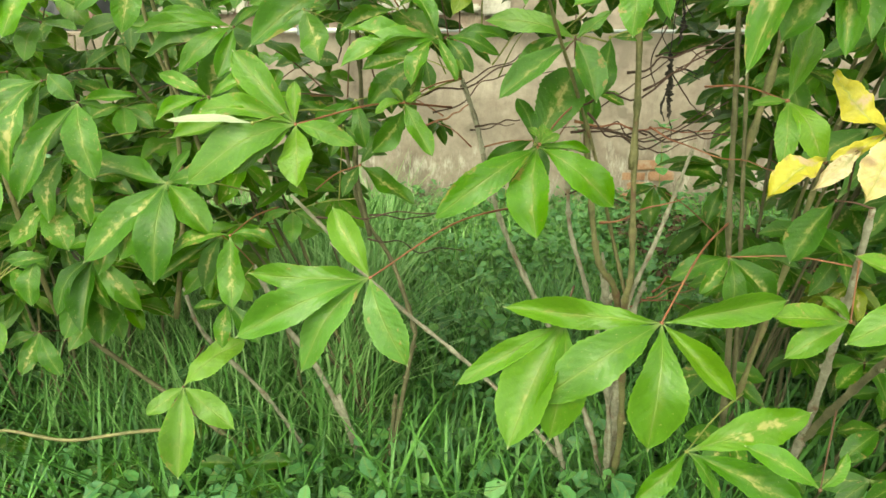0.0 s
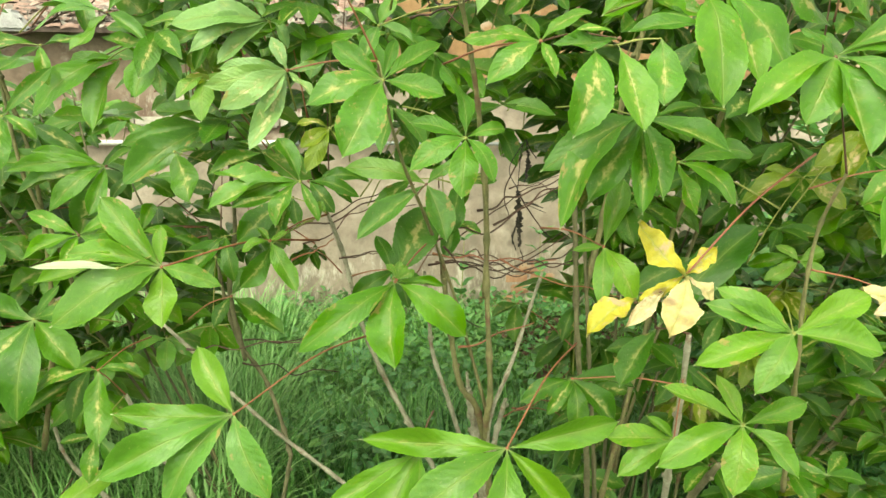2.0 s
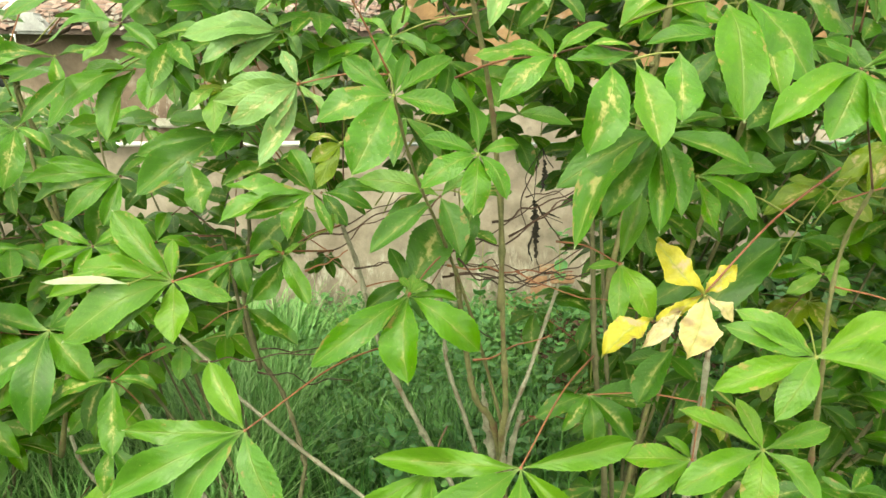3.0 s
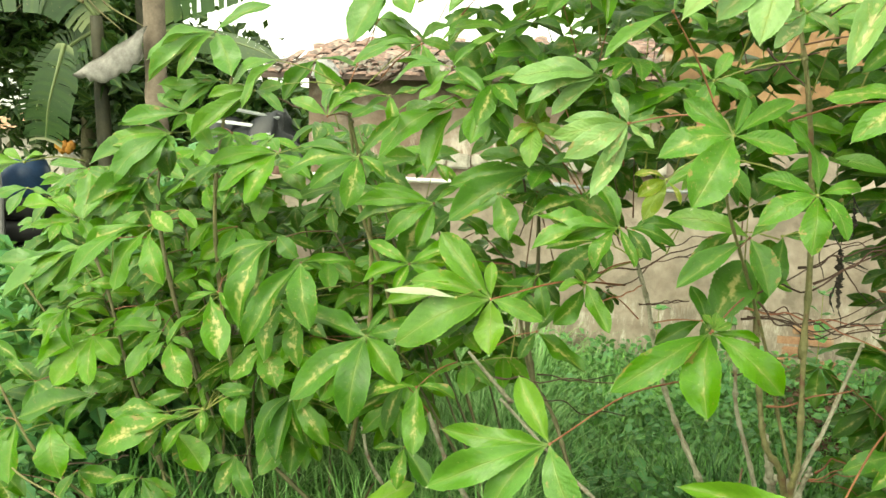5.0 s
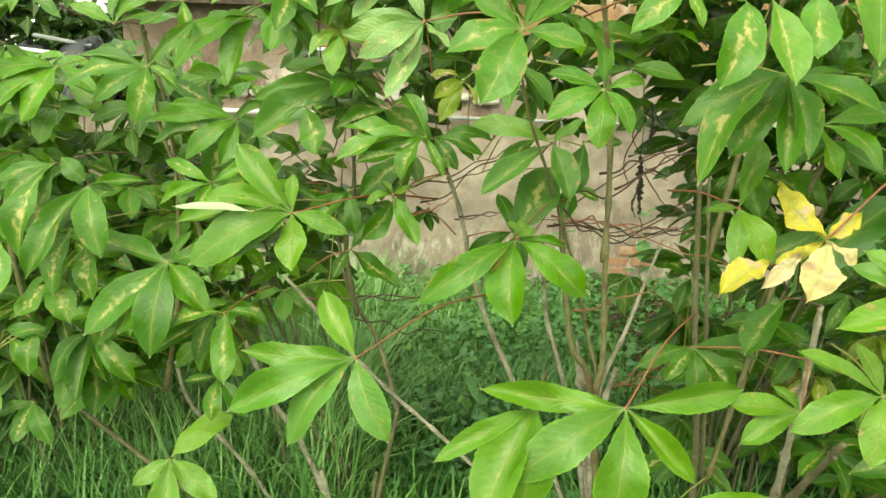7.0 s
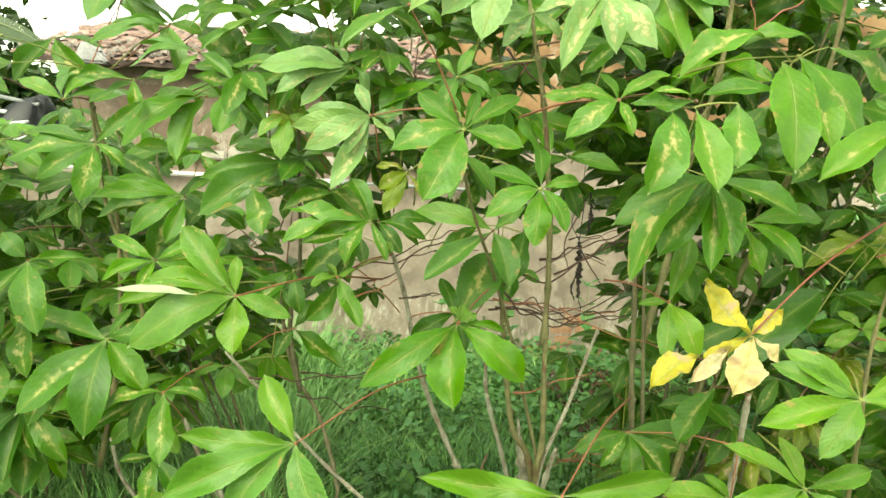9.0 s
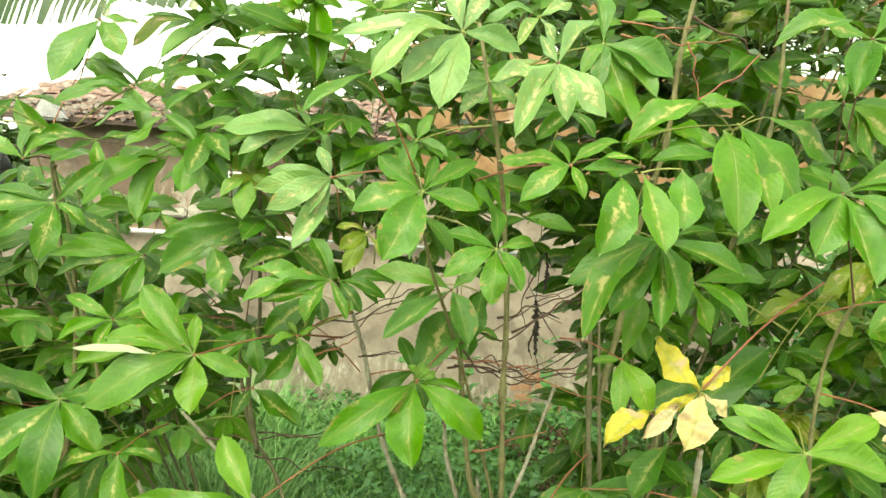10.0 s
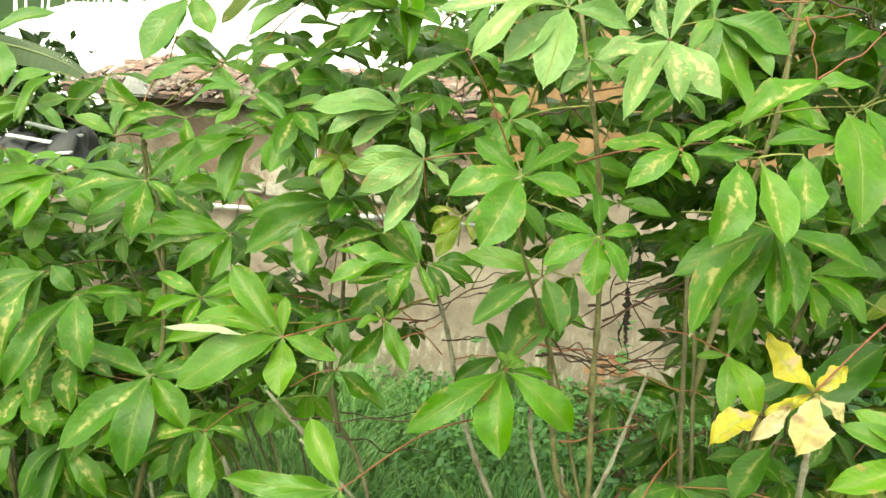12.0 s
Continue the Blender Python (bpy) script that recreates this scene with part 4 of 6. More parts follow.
leaf(bush, (-1.061, 1.8, 1.545), "l", [(-122, -32, 0.144, 0.34), (-95, -47, 0.127, 0.34), (-9, -39, 0.095, 0.34), (-146, -7, 0.077, 0.34)])
leaf(bush, (-1.004, 1.75, 1.453), "d", [(-107, -49, 0.132, 0.38), (-54, -53, 0.131, 0.38), (-150, -15, 0.108, 0.38), (-8, -31, 0.104, 0.38)])
leaf(bush, (-0.512, 1.850, 1.359), "d", [(178, 4, 0.251, 0.22), (-170, -16, 0.205, 0.29), (-109, -58, 0.19, 0.35), (-28, -38, 0.124, 0.42), (160, 30, 0.211, 0.21), (23, 33, 0.117, 0.27)])
leaf(bush, (-0.198, 1.720, 1.474), "l", [(-173, -12, 0.223, 0.21), (-159, -31, 0.26, 0.3), (-155, -35, 0.178, 0.27), (172, 13, 0.152, 0.41)])
leaf(bush, (-0.415, 1.750, 1.627), "m", [(-157, -34, 0.242, 0.33), (-116, -57, 0.198, 0.38), (-168, -19, 0.121, 0.3)])
leaf(bush, (-0.310, 1.600, 1.658), "s", [(-109, -58, 0.141, 0.42), (-35, -44, 0.123, 0.27), (177, 6, 0.106, 0.28)])
leaf(bush, (-0.325, 1.800, 1.686), "d", [(152, 38, 0.205, 0.33), (176, 7, 0.138, 0.47), (130, 53, 0.166, 0.32), (69, 58, 0.083, 0.32)])
leaf(bush, (-0.606, 1.800, 1.960), "l", [(-127, -54, 0.219, 0.39), (-109, -58, 0.177, 0.3), (-38, -46, 0.134, 0.43), (29, 39, 0.191, 0.26), (-2, -3, 0.099, 0.36)])
leaf(bush, (-0.531, 1.850, 1.807), "l", [(165, 24, 0.152, 0.38), (24, 35, 0.09, 0.38), (-173, -12, 0.167, 0.25), (-8, -13, 0.09, 0.37), (-94, -59, 0.085, 0.29)])
leaf(bush, (-0.428, 1.950, 2.006), "o", [(-156, -35, 0.166, 0.32)])
leaf(bush, (-0.271, 1.700, 1.970), "l", [(-154, -37, 0.203, 0.31), (133, 51, 0.135, 0.31), (-9, -15, 0.11, 0.36), (-157, -33, 0.103, 0.27), (166, 22, 0.063, 0.27)])
leaf(bush, (-0.097, 1.450, 1.898), "l", [(-157, -34, 0.123, 0.3), (-140, -47, 0.122, 0.29), (162, 27, 0.062, 0.29), (-38, -47, 0.113, 0.32), (-1, -2, 0.084, 0.22)])
leaf(bush, (-0.058, 1.500, 1.988), "m", [(-80, -59, 0.231, 0.21), (-151, -40, 0.126, 0.28), (26, 37, 0.085, 0.33), (175, 9, 0.073, 0.37)])
leaf(bush, (-1.263, 1.800, 1.515), "d", [(-55, -54, 0.118, 0.46)])
leaf(bush, (-1.882, 2.000, 1.341), "l", [(-171, -15, 0.115, 0.33), (-126, -54, 0.107, 0.41), (-7, -12, 0.101, 0.26)])
leaf(bush, (-1.653, 1.940, 1.258), "m", [(168, 19, 0.149, 0.36), (179, 1, 0.235, 0.2), (-174, -10, 0.172, 0.26), (-29, -40, 0.099, 0.38), (20, 30, 0.165, 0.28), (9, 14, 0.222, 0.21)])
leaf(bush, (-1.298, 1.250, 1.475), "v", [(-155, -35, 0.114, 0.34), (-174, -11, 0.147, 0.31), (166, 22, 0.067, 0.31), (15, 23, 0.047, 0.38)])
leaf(bush, (-1.213, 1.610, 1.294), "s", [(-165, -24, 0.191, 0.27), (-154, -37, 0.266, 0.24)])
leaf(bush, (-1.215, 1.602, 1.280), "s", [(-119, -56, 0.182, 0.44)], (-1.213, 1.630, 1.284))
leaf(bush, (-1.202, 1.601, 1.278), "s", [(-45, -50, 0.167, 0.38)], (-1.213, 1.630, 1.284))
leaf(bush, (-1.234, 1.632, 1.332), "s", [(-152, -38, 0.12, 0.35)], (-1.213, 1.630, 1.284))
leaf(bush, (-1.218, 1.633, 1.332), "s", [(-21, -31, 0.098, 0.48)], (-1.213, 1.630, 1.284))
leaf(bush, (-1.141, 1.636, 1.338), "s", [(-22, -32, 0.087, 0.39)], (-1.213, 1.630, 1.284))
leaf(bush, (-0.991, 1.560, 1.137), "s", [(-171, -15, 0.089, 0.2), (-21, -32, 0.091, 0.35), (167, 21, 0.071, 0.27)])
leaf(bush, (-1.012, 1.555, 1.128), "s", [(-52, -53, 0.184, 0.37)], (-0.991, 1.580, 1.127))
leaf(bush, (-1.034, 1.528, 1.083), "s", [(-143, -46, 0.111, 0.25)], (-0.991, 1.580, 1.127))
leaf(bush, (-1.251, 1.730, 0.972), "m", [(-133, -51, 0.165, 0.41), (-180, 0, 0.153, 0.29), (-155, -36, 0.106, 0.29)])
leaf(bush, (-1.192, 1.660, 0.965), "s", [(-36, -45, 0.158, 0.43), (-137, -49, 0.085, 0.35), (-7, -11, 0.082, 0.33)])
leaf(bush, (-1.462, 1.710, 0.946), "m", [(-136, -50, 0.181, 0.43), (-67, -57, 0.155, 0.39), (-21, -31, 0.136, 0.36), (-160, -30, 0.193, 0.3), (28, 38, 0.083, 0.26), (-166, -22, 0.1, 0.25)])
leaf(bush, (-1.534, 1.700, 1.028), "m", [(-47, -51, 0.145, 0.17), (-126, -54, 0.134, 0.35)])
leaf(bush, (-1.105, 1.690, 0.762), "s", [(-68, -58, 0.067, 0.54), (124, 55, 0.066, 0.26), (-171, -14, 0.076, 0.27)])
leaf(bush, (-1.070, 1.711, 0.797), "s", [(-34, -44, 0.123, 0.42)], (-1.105, 1.710, 0.752))
leaf(bush, (-1.086, 1.719, 0.812), "s", [(-4, -6, 0.117, 0.42)], (-1.105, 1.710, 0.752))
leaf(bush, (-1.222, 1.670, 0.712), "m", [(-167, -21, 0.204, 0.36), (177, 6, 0.193, 0.24), (-135, -50, 0.106, 0.39), (-61, -56, 0.09, 0.18), (14, 23, 0.085, 0.28)])
leaf(bush, (-1.183, 1.660, 0.696), "m", [(-23, -34, 0.158, 0.51)], (-1.222, 1.690, 0.702))
leaf(bush, (-1.205, 1.720, 1.540), "l", [(177, 5, 0.169, 0.26), (-173, -12, 0.196, 0.24), (-166, -22, 0.244, 0.29), (-140, -47, 0.166, 0.39), (-149, -41, 0.224, 0.29), (169, 19, 0.166, 0.21), (29, 40, 0.108, 0.29)])
leaf(bush, (-1.233, 1.715, 1.531), "l", [(-21, -31, 0.069, 0.54)], (-1.205, 1.740, 1.530))
leaf(bush, (-1.245, 1.800, 1.506), "d", [(-86, -59, 0.107, 0.52)])
leaf(bush, (-1.571, 1.880, 1.420), "l", [(-156, -34, 0.112, 0.44), (-8, -13, 0.073, 0.41), (-70, -58, 0.175, 0.44), (177, 5, 0.145, 0.24)])
leaf(bush, (-0.897, 1.730, 1.494), "m", [(-173, -12, 0.208, 0.23), (-157, -34, 0.19, 0.33), (-127, -53, 0.169, 0.35), (178, 4, 0.121, 0.2), (-18, -28, 0.132, 0.27)])
leaf(bush, (-0.930, 1.780, 1.388), "l", [(-118, -56, 0.105, 0.54), (-6, -11, 0.093, 0.41), (-177, -5, 0.114, 0.26)])
leaf(bush, (-1.082, 1.750, 1.818), "l", [(-42, -49, 0.163, 0.46), (18, 27, 0.174, 0.25), (-165, -24, 0.205, 0.24), (-151, -39, 0.229, 0.24), (-132, -52, 0.176, 0.2)])
leaf(bush, (-0.899, 1.740, 1.743), "l", [(-160, -30, 0.141, 0.38), (-132, -52, 0.169, 0.21)])
leaf(bush, (-0.891, 1.780, 1.683), "l", [(-171, -15, 0.081, 0.52)])
leaf(bush, (-0.956, 1.720, 1.661), "l", [(-150, -40, 0.14, 0.36), (-151, -39, 0.219, 0.27), (-174, -11, 0.136, 0.28), (-19, -29, 0.117, 0.23)])
leaf(bush, (-1.155, 1.720, 1.596), "l", [(-174, -10, 0.2, 0.29), (164, 25, 0.124, 0.22), (-28, -39, 0.155, 0.28), (155, 36, 0.145, 0.18)])
leaf(bush, (-0.883, 2.000, 1.767), "d", [(-29, -40, 0.216, 0.3), (-135, -50, 0.168, 0.35), (-5, -9, 0.141, 0.2)])
leaf(bush, (-1.768, 1.750, 0.630), "m", [(-69, -58, 0.185, 0.56), (-144, -45, 0.129, 0.42), (11, 17, 0.102, 0.31)])
leaf(bush, (-1.621, 1.720, 0.657), "m", [(-44, -50, 0.18, 0.52), (-17, -27, 0.175, 0.35), (164, 26, 0.072, 0.24), (29, 40, 0.118, 0.34)])
leaf(bush, (-1.433, 1.660, 1.220), "l", [(-162, -28, 0.189, 0.32), (-135, -50, 0.145, 0.39), (-158, -33, 0.282, 0.29), (-140, -47, 0.202, 0.33), (-173, -12, 0.287, 0.25)])
leaf(bush, (-0.494, 1.700, 1.785), "l", [(-169, -18, 0.189, 0.2), (-177, -5, 0.131, 0.23), (-55, -54, 0.143, 0.29), (176, 6, 0.077, 0.25)])
leaf(bush, (-1.488, 1.750, 0.753), "d", [(-168, -19, 0.255, 0.37), (-137, -49, 0.157, 0.3), (17, 27, 0.095, 0.37)])
# low leaves in k, so their colour already holds the shade
leaf(bush, (-1.073, 1.620, 0.791), "k", [(-70, -58, 0.072, 0.36)])
leaf(bush, (-1.148, 1.600, 0.757), "k", [(-166, -22, 0.236, 0.36)], (-1.073, 1.640, 0.781))
leaf(bush, (-1.179, 1.610, 0.774), "k", [(-176, -6, 0.174, 0.31)], (-1.073, 1.640, 0.781))
leaf(bush, (-1.116, 1.604, 0.764), "k", [(-166, -22, 0.163, 0.36)], (-1.073, 1.640, 0.781))
leaf(bush, (-1.091, 1.606, 0.766), "k", [(-141, -47, 0.122, 0.29)], (-1.073, 1.640, 0.781))
leaf(bush, (-1.025, 1.641, 0.826), "k", [(7, 12, 0.094, 0.34)], (-1.073, 1.640, 0.781))
leaf(bush, (-0.962, 1.651, 0.843), "k", [(-91, -60, 0.12, 0.5)], (-1.073, 1.640, 0.781))
leaf(bush, (-1.158, 1.680, 0.810), "k", [(-170, -17, 0.118, 0.35)])
leaf(bush, (-1.195, 1.699, 0.842), "k", [(68, 58, 0.069, 0.46)], (-1.158, 1.700, 0.800))
leaf(bush, (-1.208, 1.720, 0.683), "d", [(-35, -45, 0.139, 0.54), (-138, -49, 0.104, 0.35)])
leaf(bush, (-1.842, 1.800, 0.621), "d", [(-169, -18, 0.179, 0.38), (179, 2, 0.175, 0.25), (-130, -53, 0.143, 0.43)])
leaf(bush, (-1.943, 1.850, 0.403), "d", [(-25, -36, 0.159, 0.45), (-137, -49, 0.135, 0.44), (-176, -6, 0.116, 0.44), (-13, -21, 0.157, 0.34)])
leaf(bush, (-1.315, 1.700, 0.525), "k", [(-27, -38, 0.154, 0.44), (-117, -57, 0.121, 0.41), (-9, -15, 0.132, 0.33), (-170, -16, 0.117, 0.27)])
leaf(bush, (-1.563, 1.750, 0.497), "k", [(-2, -4, 0.152, 0.34), (-24, -35, 0.111, 0.35), (-129, -53, 0.116, 0.38)])
leaf(bush, (-1.852, 1.950, 0.695), "d", [(-166, -22, 0.168, 0.34), (166, 22, 0.15, 0.24), (-14, -23, 0.176, 0.32), (-55, -54, 0.156, 0.37)])
leaf(bush, (-2.066, 2.000, 0.821), "d", [(-151, -40, 0.12, 0.41), (-14, -22, 0.154, 0.28), (-65, -57, 0.161, 0.38), (37, 46, 0.079, 0.31)])
branches(bush, 14, (-2.6, 2.1, 0.7), (-0.85, 2.7, 1.4))
for k in range(190):
    p = Vector((luck.uniform(-2.7, -0.75), luck.uniform(1.9, 2.7), luck.uniform(0.58, 1.5)))
    if p.z < 1.66 - 0.2 * abs(p.x + 0.7) and p.x > -0.88 * p.y:
        wild_leaf(bush, p, luck.choice("mmddlm"), luck.uniform(0.11, 0.16))


def deep_left():
    p = Vector((luck.uniform(-3.0, -0.8), luck.uniform(2.0, 3.0), luck.uniform(0.5, 1.6)))
    return p if p.z < 1.66 - 0.2 * abs(p.x + 0.7) and (p.x > -0.88 * p.y or p.z < 0.7) else None


# deep leaves mostly take the d tone, which carries the inner shade
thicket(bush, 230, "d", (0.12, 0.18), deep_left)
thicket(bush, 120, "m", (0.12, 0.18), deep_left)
for k in range(6):
    wild_leaf(bush, (luck.uniform(-1.5, -0.35), luck.uniform(1.72, 2.15), luck.uniform(0.04, 0.32)), luck.choice("ddm"), luck.uniform(0.1, 0.15))

bush = thing("cassava_bush", (-0.2, 1.92, 0), "cassava bush with pale knotty stems and mottled leaves", "bush", "cassava bushes before the wall")
stem(bush, 0.00714, BARK_PALE, [(-0.674, 1.82, 0.701), (-0.64, 1.84, 0.56), (-0.493, 1.88, 0.346), (-0.365, 1.92, 0.095), (-0.308, 1.96, -0.02)])
stem(bush, 0.009975, BARK_PALE, [(-0.462, 1.75, 0.79), (-0.403, 1.8, 0.603), (-0.333, 1.84, 0.457), (-0.224, 1.9, 0.147), (-0.185, 1.94, -0.02)])
stem(bush, 0.0084, BARK_BROWN, [(-0.051, 1.75, 0.601), (-0.087, 1.8, 0.409), (-0.127, 1.86, 0.192), (-0.182, 1.92, 0.005)])
stem(bush, 0.008925, BARK_BROWN, [(-0.975, 1.85, 0.546), (-0.722, 1.87, 0.314), (-0.577, 1.9, 0.165), (-0.376, 1.95, -0.02)])
stem(bush, 0.00651, BARK_BROWN, [(-0.254, 1.85, 1.206), (-0.233, 1.85, 1.106), (-0.218, 1.86, 1.001), (-0.19, 1.88, 0.881), (-0.124, 1.88, 0.769), (-0.079, 1.82, 0.669), (-0.051, 1.75, 0.601)])
stem(bush, 0.0063, BARK_PALE, [(-0.35, 1.72, 0.983), (-0.294, 1.74, 0.913), (-0.236, 1.76, 0.84)])
stem(bush, 0.006825, BARK_BROWN, [(-0.199, 1.85, 1.574), (-0.191, 1.85, 1.399), (-0.185, 1.86, 1.2), (-0.206, 1.86, 1.028), (-0.176, 1.88, 0.828)])
stem(bush, 0.0063, BARK_GREEN, [(-0.738, 1.85, 1.674), (-0.724, 1.85, 1.539), (-0.694, 1.85, 1.336), (-0.626, 1.85, 1.157), (-0.58, 1.88, 0.916)])
stem(bush, 0.0126, BARK_PALE, [(-0.277, 1.86, 0.358), (-0.248, 1.9, 0.186), (-0.208, 1.94, -0.02)])
stem(bush, 0.00945, BARK_BROWN, [(-0.112, 1.82, 0.38), (-0.137, 1.88, 0.179), (-0.192, 1.94, -0.02)])
twig(bush, .0026, TWIG, [(-0.719, 1.85, 1.678), (-0.608, 1.85, 1.719), (-0.532, 1.85, 1.807)])
twig(bush, .0022, TWIG, [(-0.395, 1.9, 1.865), (-0.336, 1.9, 1.808), (-0.283, 1.9, 1.773)])
twig(bush, .0022, TWIG, [(-0.23, 1.8, 1.447), (-0.221, 1.8, 1.351), (-0.234, 1.8, 1.291)])
twig(bush, .002, TWIG, [(-0.173, 1.85, 0.895), (-0.049, 1.85, 0.904), (0.044, 1.85, 0.914)])
twig(bush, .002, TWIG, [(-0.18, 1.85, 0.83), (-0.047, 1.85, 0.809), (0.078, 1.85, 0.796)])
twig(bush, .002, TWIG, [(-0.181, 1.8, 1.475), (-0.195, 1.8, 1.417), (-0.224, 1.8, 1.459)])
leaf(bush, (-0.761, 1.75, 1.598), "l", [(-178, 23, 0.115, 0.38), (29, 7, 0.176, 0.38), (57, 32, 0.156, 0.38), (85, 46, 0.112, 0.38)])
leaf(bush, (-0.394, 1.75, 1.212), "m", [(-166, 0, 0.109, 0.38), (78, 43, 0.094, 0.38), (5, -9, 0.085, 0.38), (179, 15, 0.147, 0.38)])
leaf(bush, (-0.648, 1.85, 1.865), "l", [(-2, -24, 0.144, 0.34), (-21, -40, 0.14, 0.34), (-144, -24, 0.075, 0.34)])
leaf(bush, (-0.395, 1.9, 1.865), "d", [(-126, -39, 0.116, 0.4), (-12, -34, 0.081, 0.4), (36, 24, 0.108, 0.4), (-166, 5, 0.085, 0.4)])
leaf(bush, (-0.623, 1.600, 0.522), "v", [(21, 32, 0.191, 0.37), (-158, -32, 0.113, 0.41), (-89, -60, 0.223, 0.34), (-21, -32, 0.169, 0.37)])
leaf(bush, (-0.164, 1.600, 1.083), "d", [(-21, -31, 0.157, 0.32), (37, 45, 0.094, 0.37), (-135, -50, 0.084, 0.38)])
# the k leaves of this bush have its shade put into their colour
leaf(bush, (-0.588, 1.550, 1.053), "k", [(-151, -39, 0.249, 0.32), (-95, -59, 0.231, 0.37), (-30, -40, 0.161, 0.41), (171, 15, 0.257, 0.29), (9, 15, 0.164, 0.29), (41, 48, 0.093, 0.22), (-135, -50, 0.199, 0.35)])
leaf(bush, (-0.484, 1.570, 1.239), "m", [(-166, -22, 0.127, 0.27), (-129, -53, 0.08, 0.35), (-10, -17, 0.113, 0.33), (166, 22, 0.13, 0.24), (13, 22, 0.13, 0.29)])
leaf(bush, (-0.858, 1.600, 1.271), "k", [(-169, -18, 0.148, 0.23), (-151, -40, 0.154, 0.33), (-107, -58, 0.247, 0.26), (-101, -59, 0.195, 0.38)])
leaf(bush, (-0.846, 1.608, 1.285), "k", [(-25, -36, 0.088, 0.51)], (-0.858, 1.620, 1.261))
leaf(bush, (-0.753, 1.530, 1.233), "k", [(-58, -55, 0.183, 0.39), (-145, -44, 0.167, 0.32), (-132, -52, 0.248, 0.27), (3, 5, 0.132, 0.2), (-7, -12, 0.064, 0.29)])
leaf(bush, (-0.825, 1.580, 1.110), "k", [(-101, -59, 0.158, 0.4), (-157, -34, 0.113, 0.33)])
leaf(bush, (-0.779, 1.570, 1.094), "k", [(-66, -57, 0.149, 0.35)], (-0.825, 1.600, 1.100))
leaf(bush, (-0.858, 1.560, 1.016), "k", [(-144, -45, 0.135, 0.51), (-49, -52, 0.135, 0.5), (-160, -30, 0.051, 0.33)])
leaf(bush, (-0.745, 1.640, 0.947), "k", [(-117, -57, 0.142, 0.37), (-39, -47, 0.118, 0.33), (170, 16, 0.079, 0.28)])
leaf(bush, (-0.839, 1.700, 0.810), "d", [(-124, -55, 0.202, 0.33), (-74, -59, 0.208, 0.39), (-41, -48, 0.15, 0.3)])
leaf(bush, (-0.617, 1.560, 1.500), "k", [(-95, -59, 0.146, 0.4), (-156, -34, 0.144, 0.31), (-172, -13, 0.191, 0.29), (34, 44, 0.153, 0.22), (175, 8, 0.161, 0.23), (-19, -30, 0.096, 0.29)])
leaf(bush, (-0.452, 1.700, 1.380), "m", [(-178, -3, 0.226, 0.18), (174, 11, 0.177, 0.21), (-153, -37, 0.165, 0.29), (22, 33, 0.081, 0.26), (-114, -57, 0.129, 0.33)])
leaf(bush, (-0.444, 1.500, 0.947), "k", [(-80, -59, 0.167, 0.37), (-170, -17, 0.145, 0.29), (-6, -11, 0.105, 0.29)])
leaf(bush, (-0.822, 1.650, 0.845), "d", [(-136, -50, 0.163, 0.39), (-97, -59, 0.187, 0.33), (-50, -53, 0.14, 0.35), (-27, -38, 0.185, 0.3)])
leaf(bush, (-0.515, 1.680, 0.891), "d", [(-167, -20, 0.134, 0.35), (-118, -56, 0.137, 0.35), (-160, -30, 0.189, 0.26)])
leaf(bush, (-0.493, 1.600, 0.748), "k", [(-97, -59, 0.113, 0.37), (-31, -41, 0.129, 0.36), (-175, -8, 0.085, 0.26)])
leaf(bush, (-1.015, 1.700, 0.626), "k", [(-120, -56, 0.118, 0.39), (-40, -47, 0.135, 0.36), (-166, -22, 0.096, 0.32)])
leaf(bush, (-0.419, 1.800, 1.345), "d", [(-15, -24, 0.122, 0.35), (-144, -45, 0.084, 0.37), (55, 54, 0.066, 0.26)])
leaf(bush, (-0.396, 1.600, 1.720), "l", [(177, 5, 0.143, 0.26), (-170, -16, 0.156, 0.26), (-145, -44, 0.12, 0.3), (-24, -34, 0.119, 0.28), (28, 39, 0.091, 0.29)])
leaf(bush, (-0.176, 1.580, 1.683), "k", [(178, 4, 0.149, 0.26), (-162, -28, 0.119, 0.26), (-122, -55, 0.105, 0.28), (11, 17, 0.096, 0.3), (98, 59, 0.095, 0.27)])
leaf(bush, (-0.575, 1.700, 1.654), "k", [(-179, -1, 0.137, 0.26), (-159, -31, 0.118, 0.26), (-61, -56, 0.112, 0.27), (10, 17, 0.106, 0.3)])
leaf(bush, (-0.269, 1.660, 1.807), "l", [(177, 5, 0.143, 0.26), (-162, -28, 0.109, 0.26), (-25, -36, 0.12, 0.29), (28, 39, 0.093, 0.29)])
branches(bush, 6, (-1.0, 2.0, 1.1), (-0.55, 2.6, 1.6))
def clearing(p):
    """Few leaves grow low in the middle, between the bare stems, and in a gap of the crown above them."""
    f = (5.0 - p.y) / (p.y + 0.25)
    x, z = p.x + (p.x - 0.08) * f, p.z + (p.z - 1.55) * f
    low, gap = -0.6 < x < 1.6 and z < 1.36, 0.55 < x < 1.1 and 1.75 < z < 2.3
    return low and luck.random() > 0.1 or gap and luck.random() > 0.5


for k in range(165):
    p = Vector((luck.uniform(-1.0, 0.0), luck.uniform(1.75, 2.6), luck.uniform(0.6, 1.95)))
    if not clearing(p) and p.z < 1.85 + 0.3 * p.x and (p.z > 0.85 or p.x < -0.55) and (p.z < 1.2 or luck.random() < 0.25):
        wild_leaf(bush, p, luck.choice("mmddlls"), luck.uniform(0.12, 0.17))


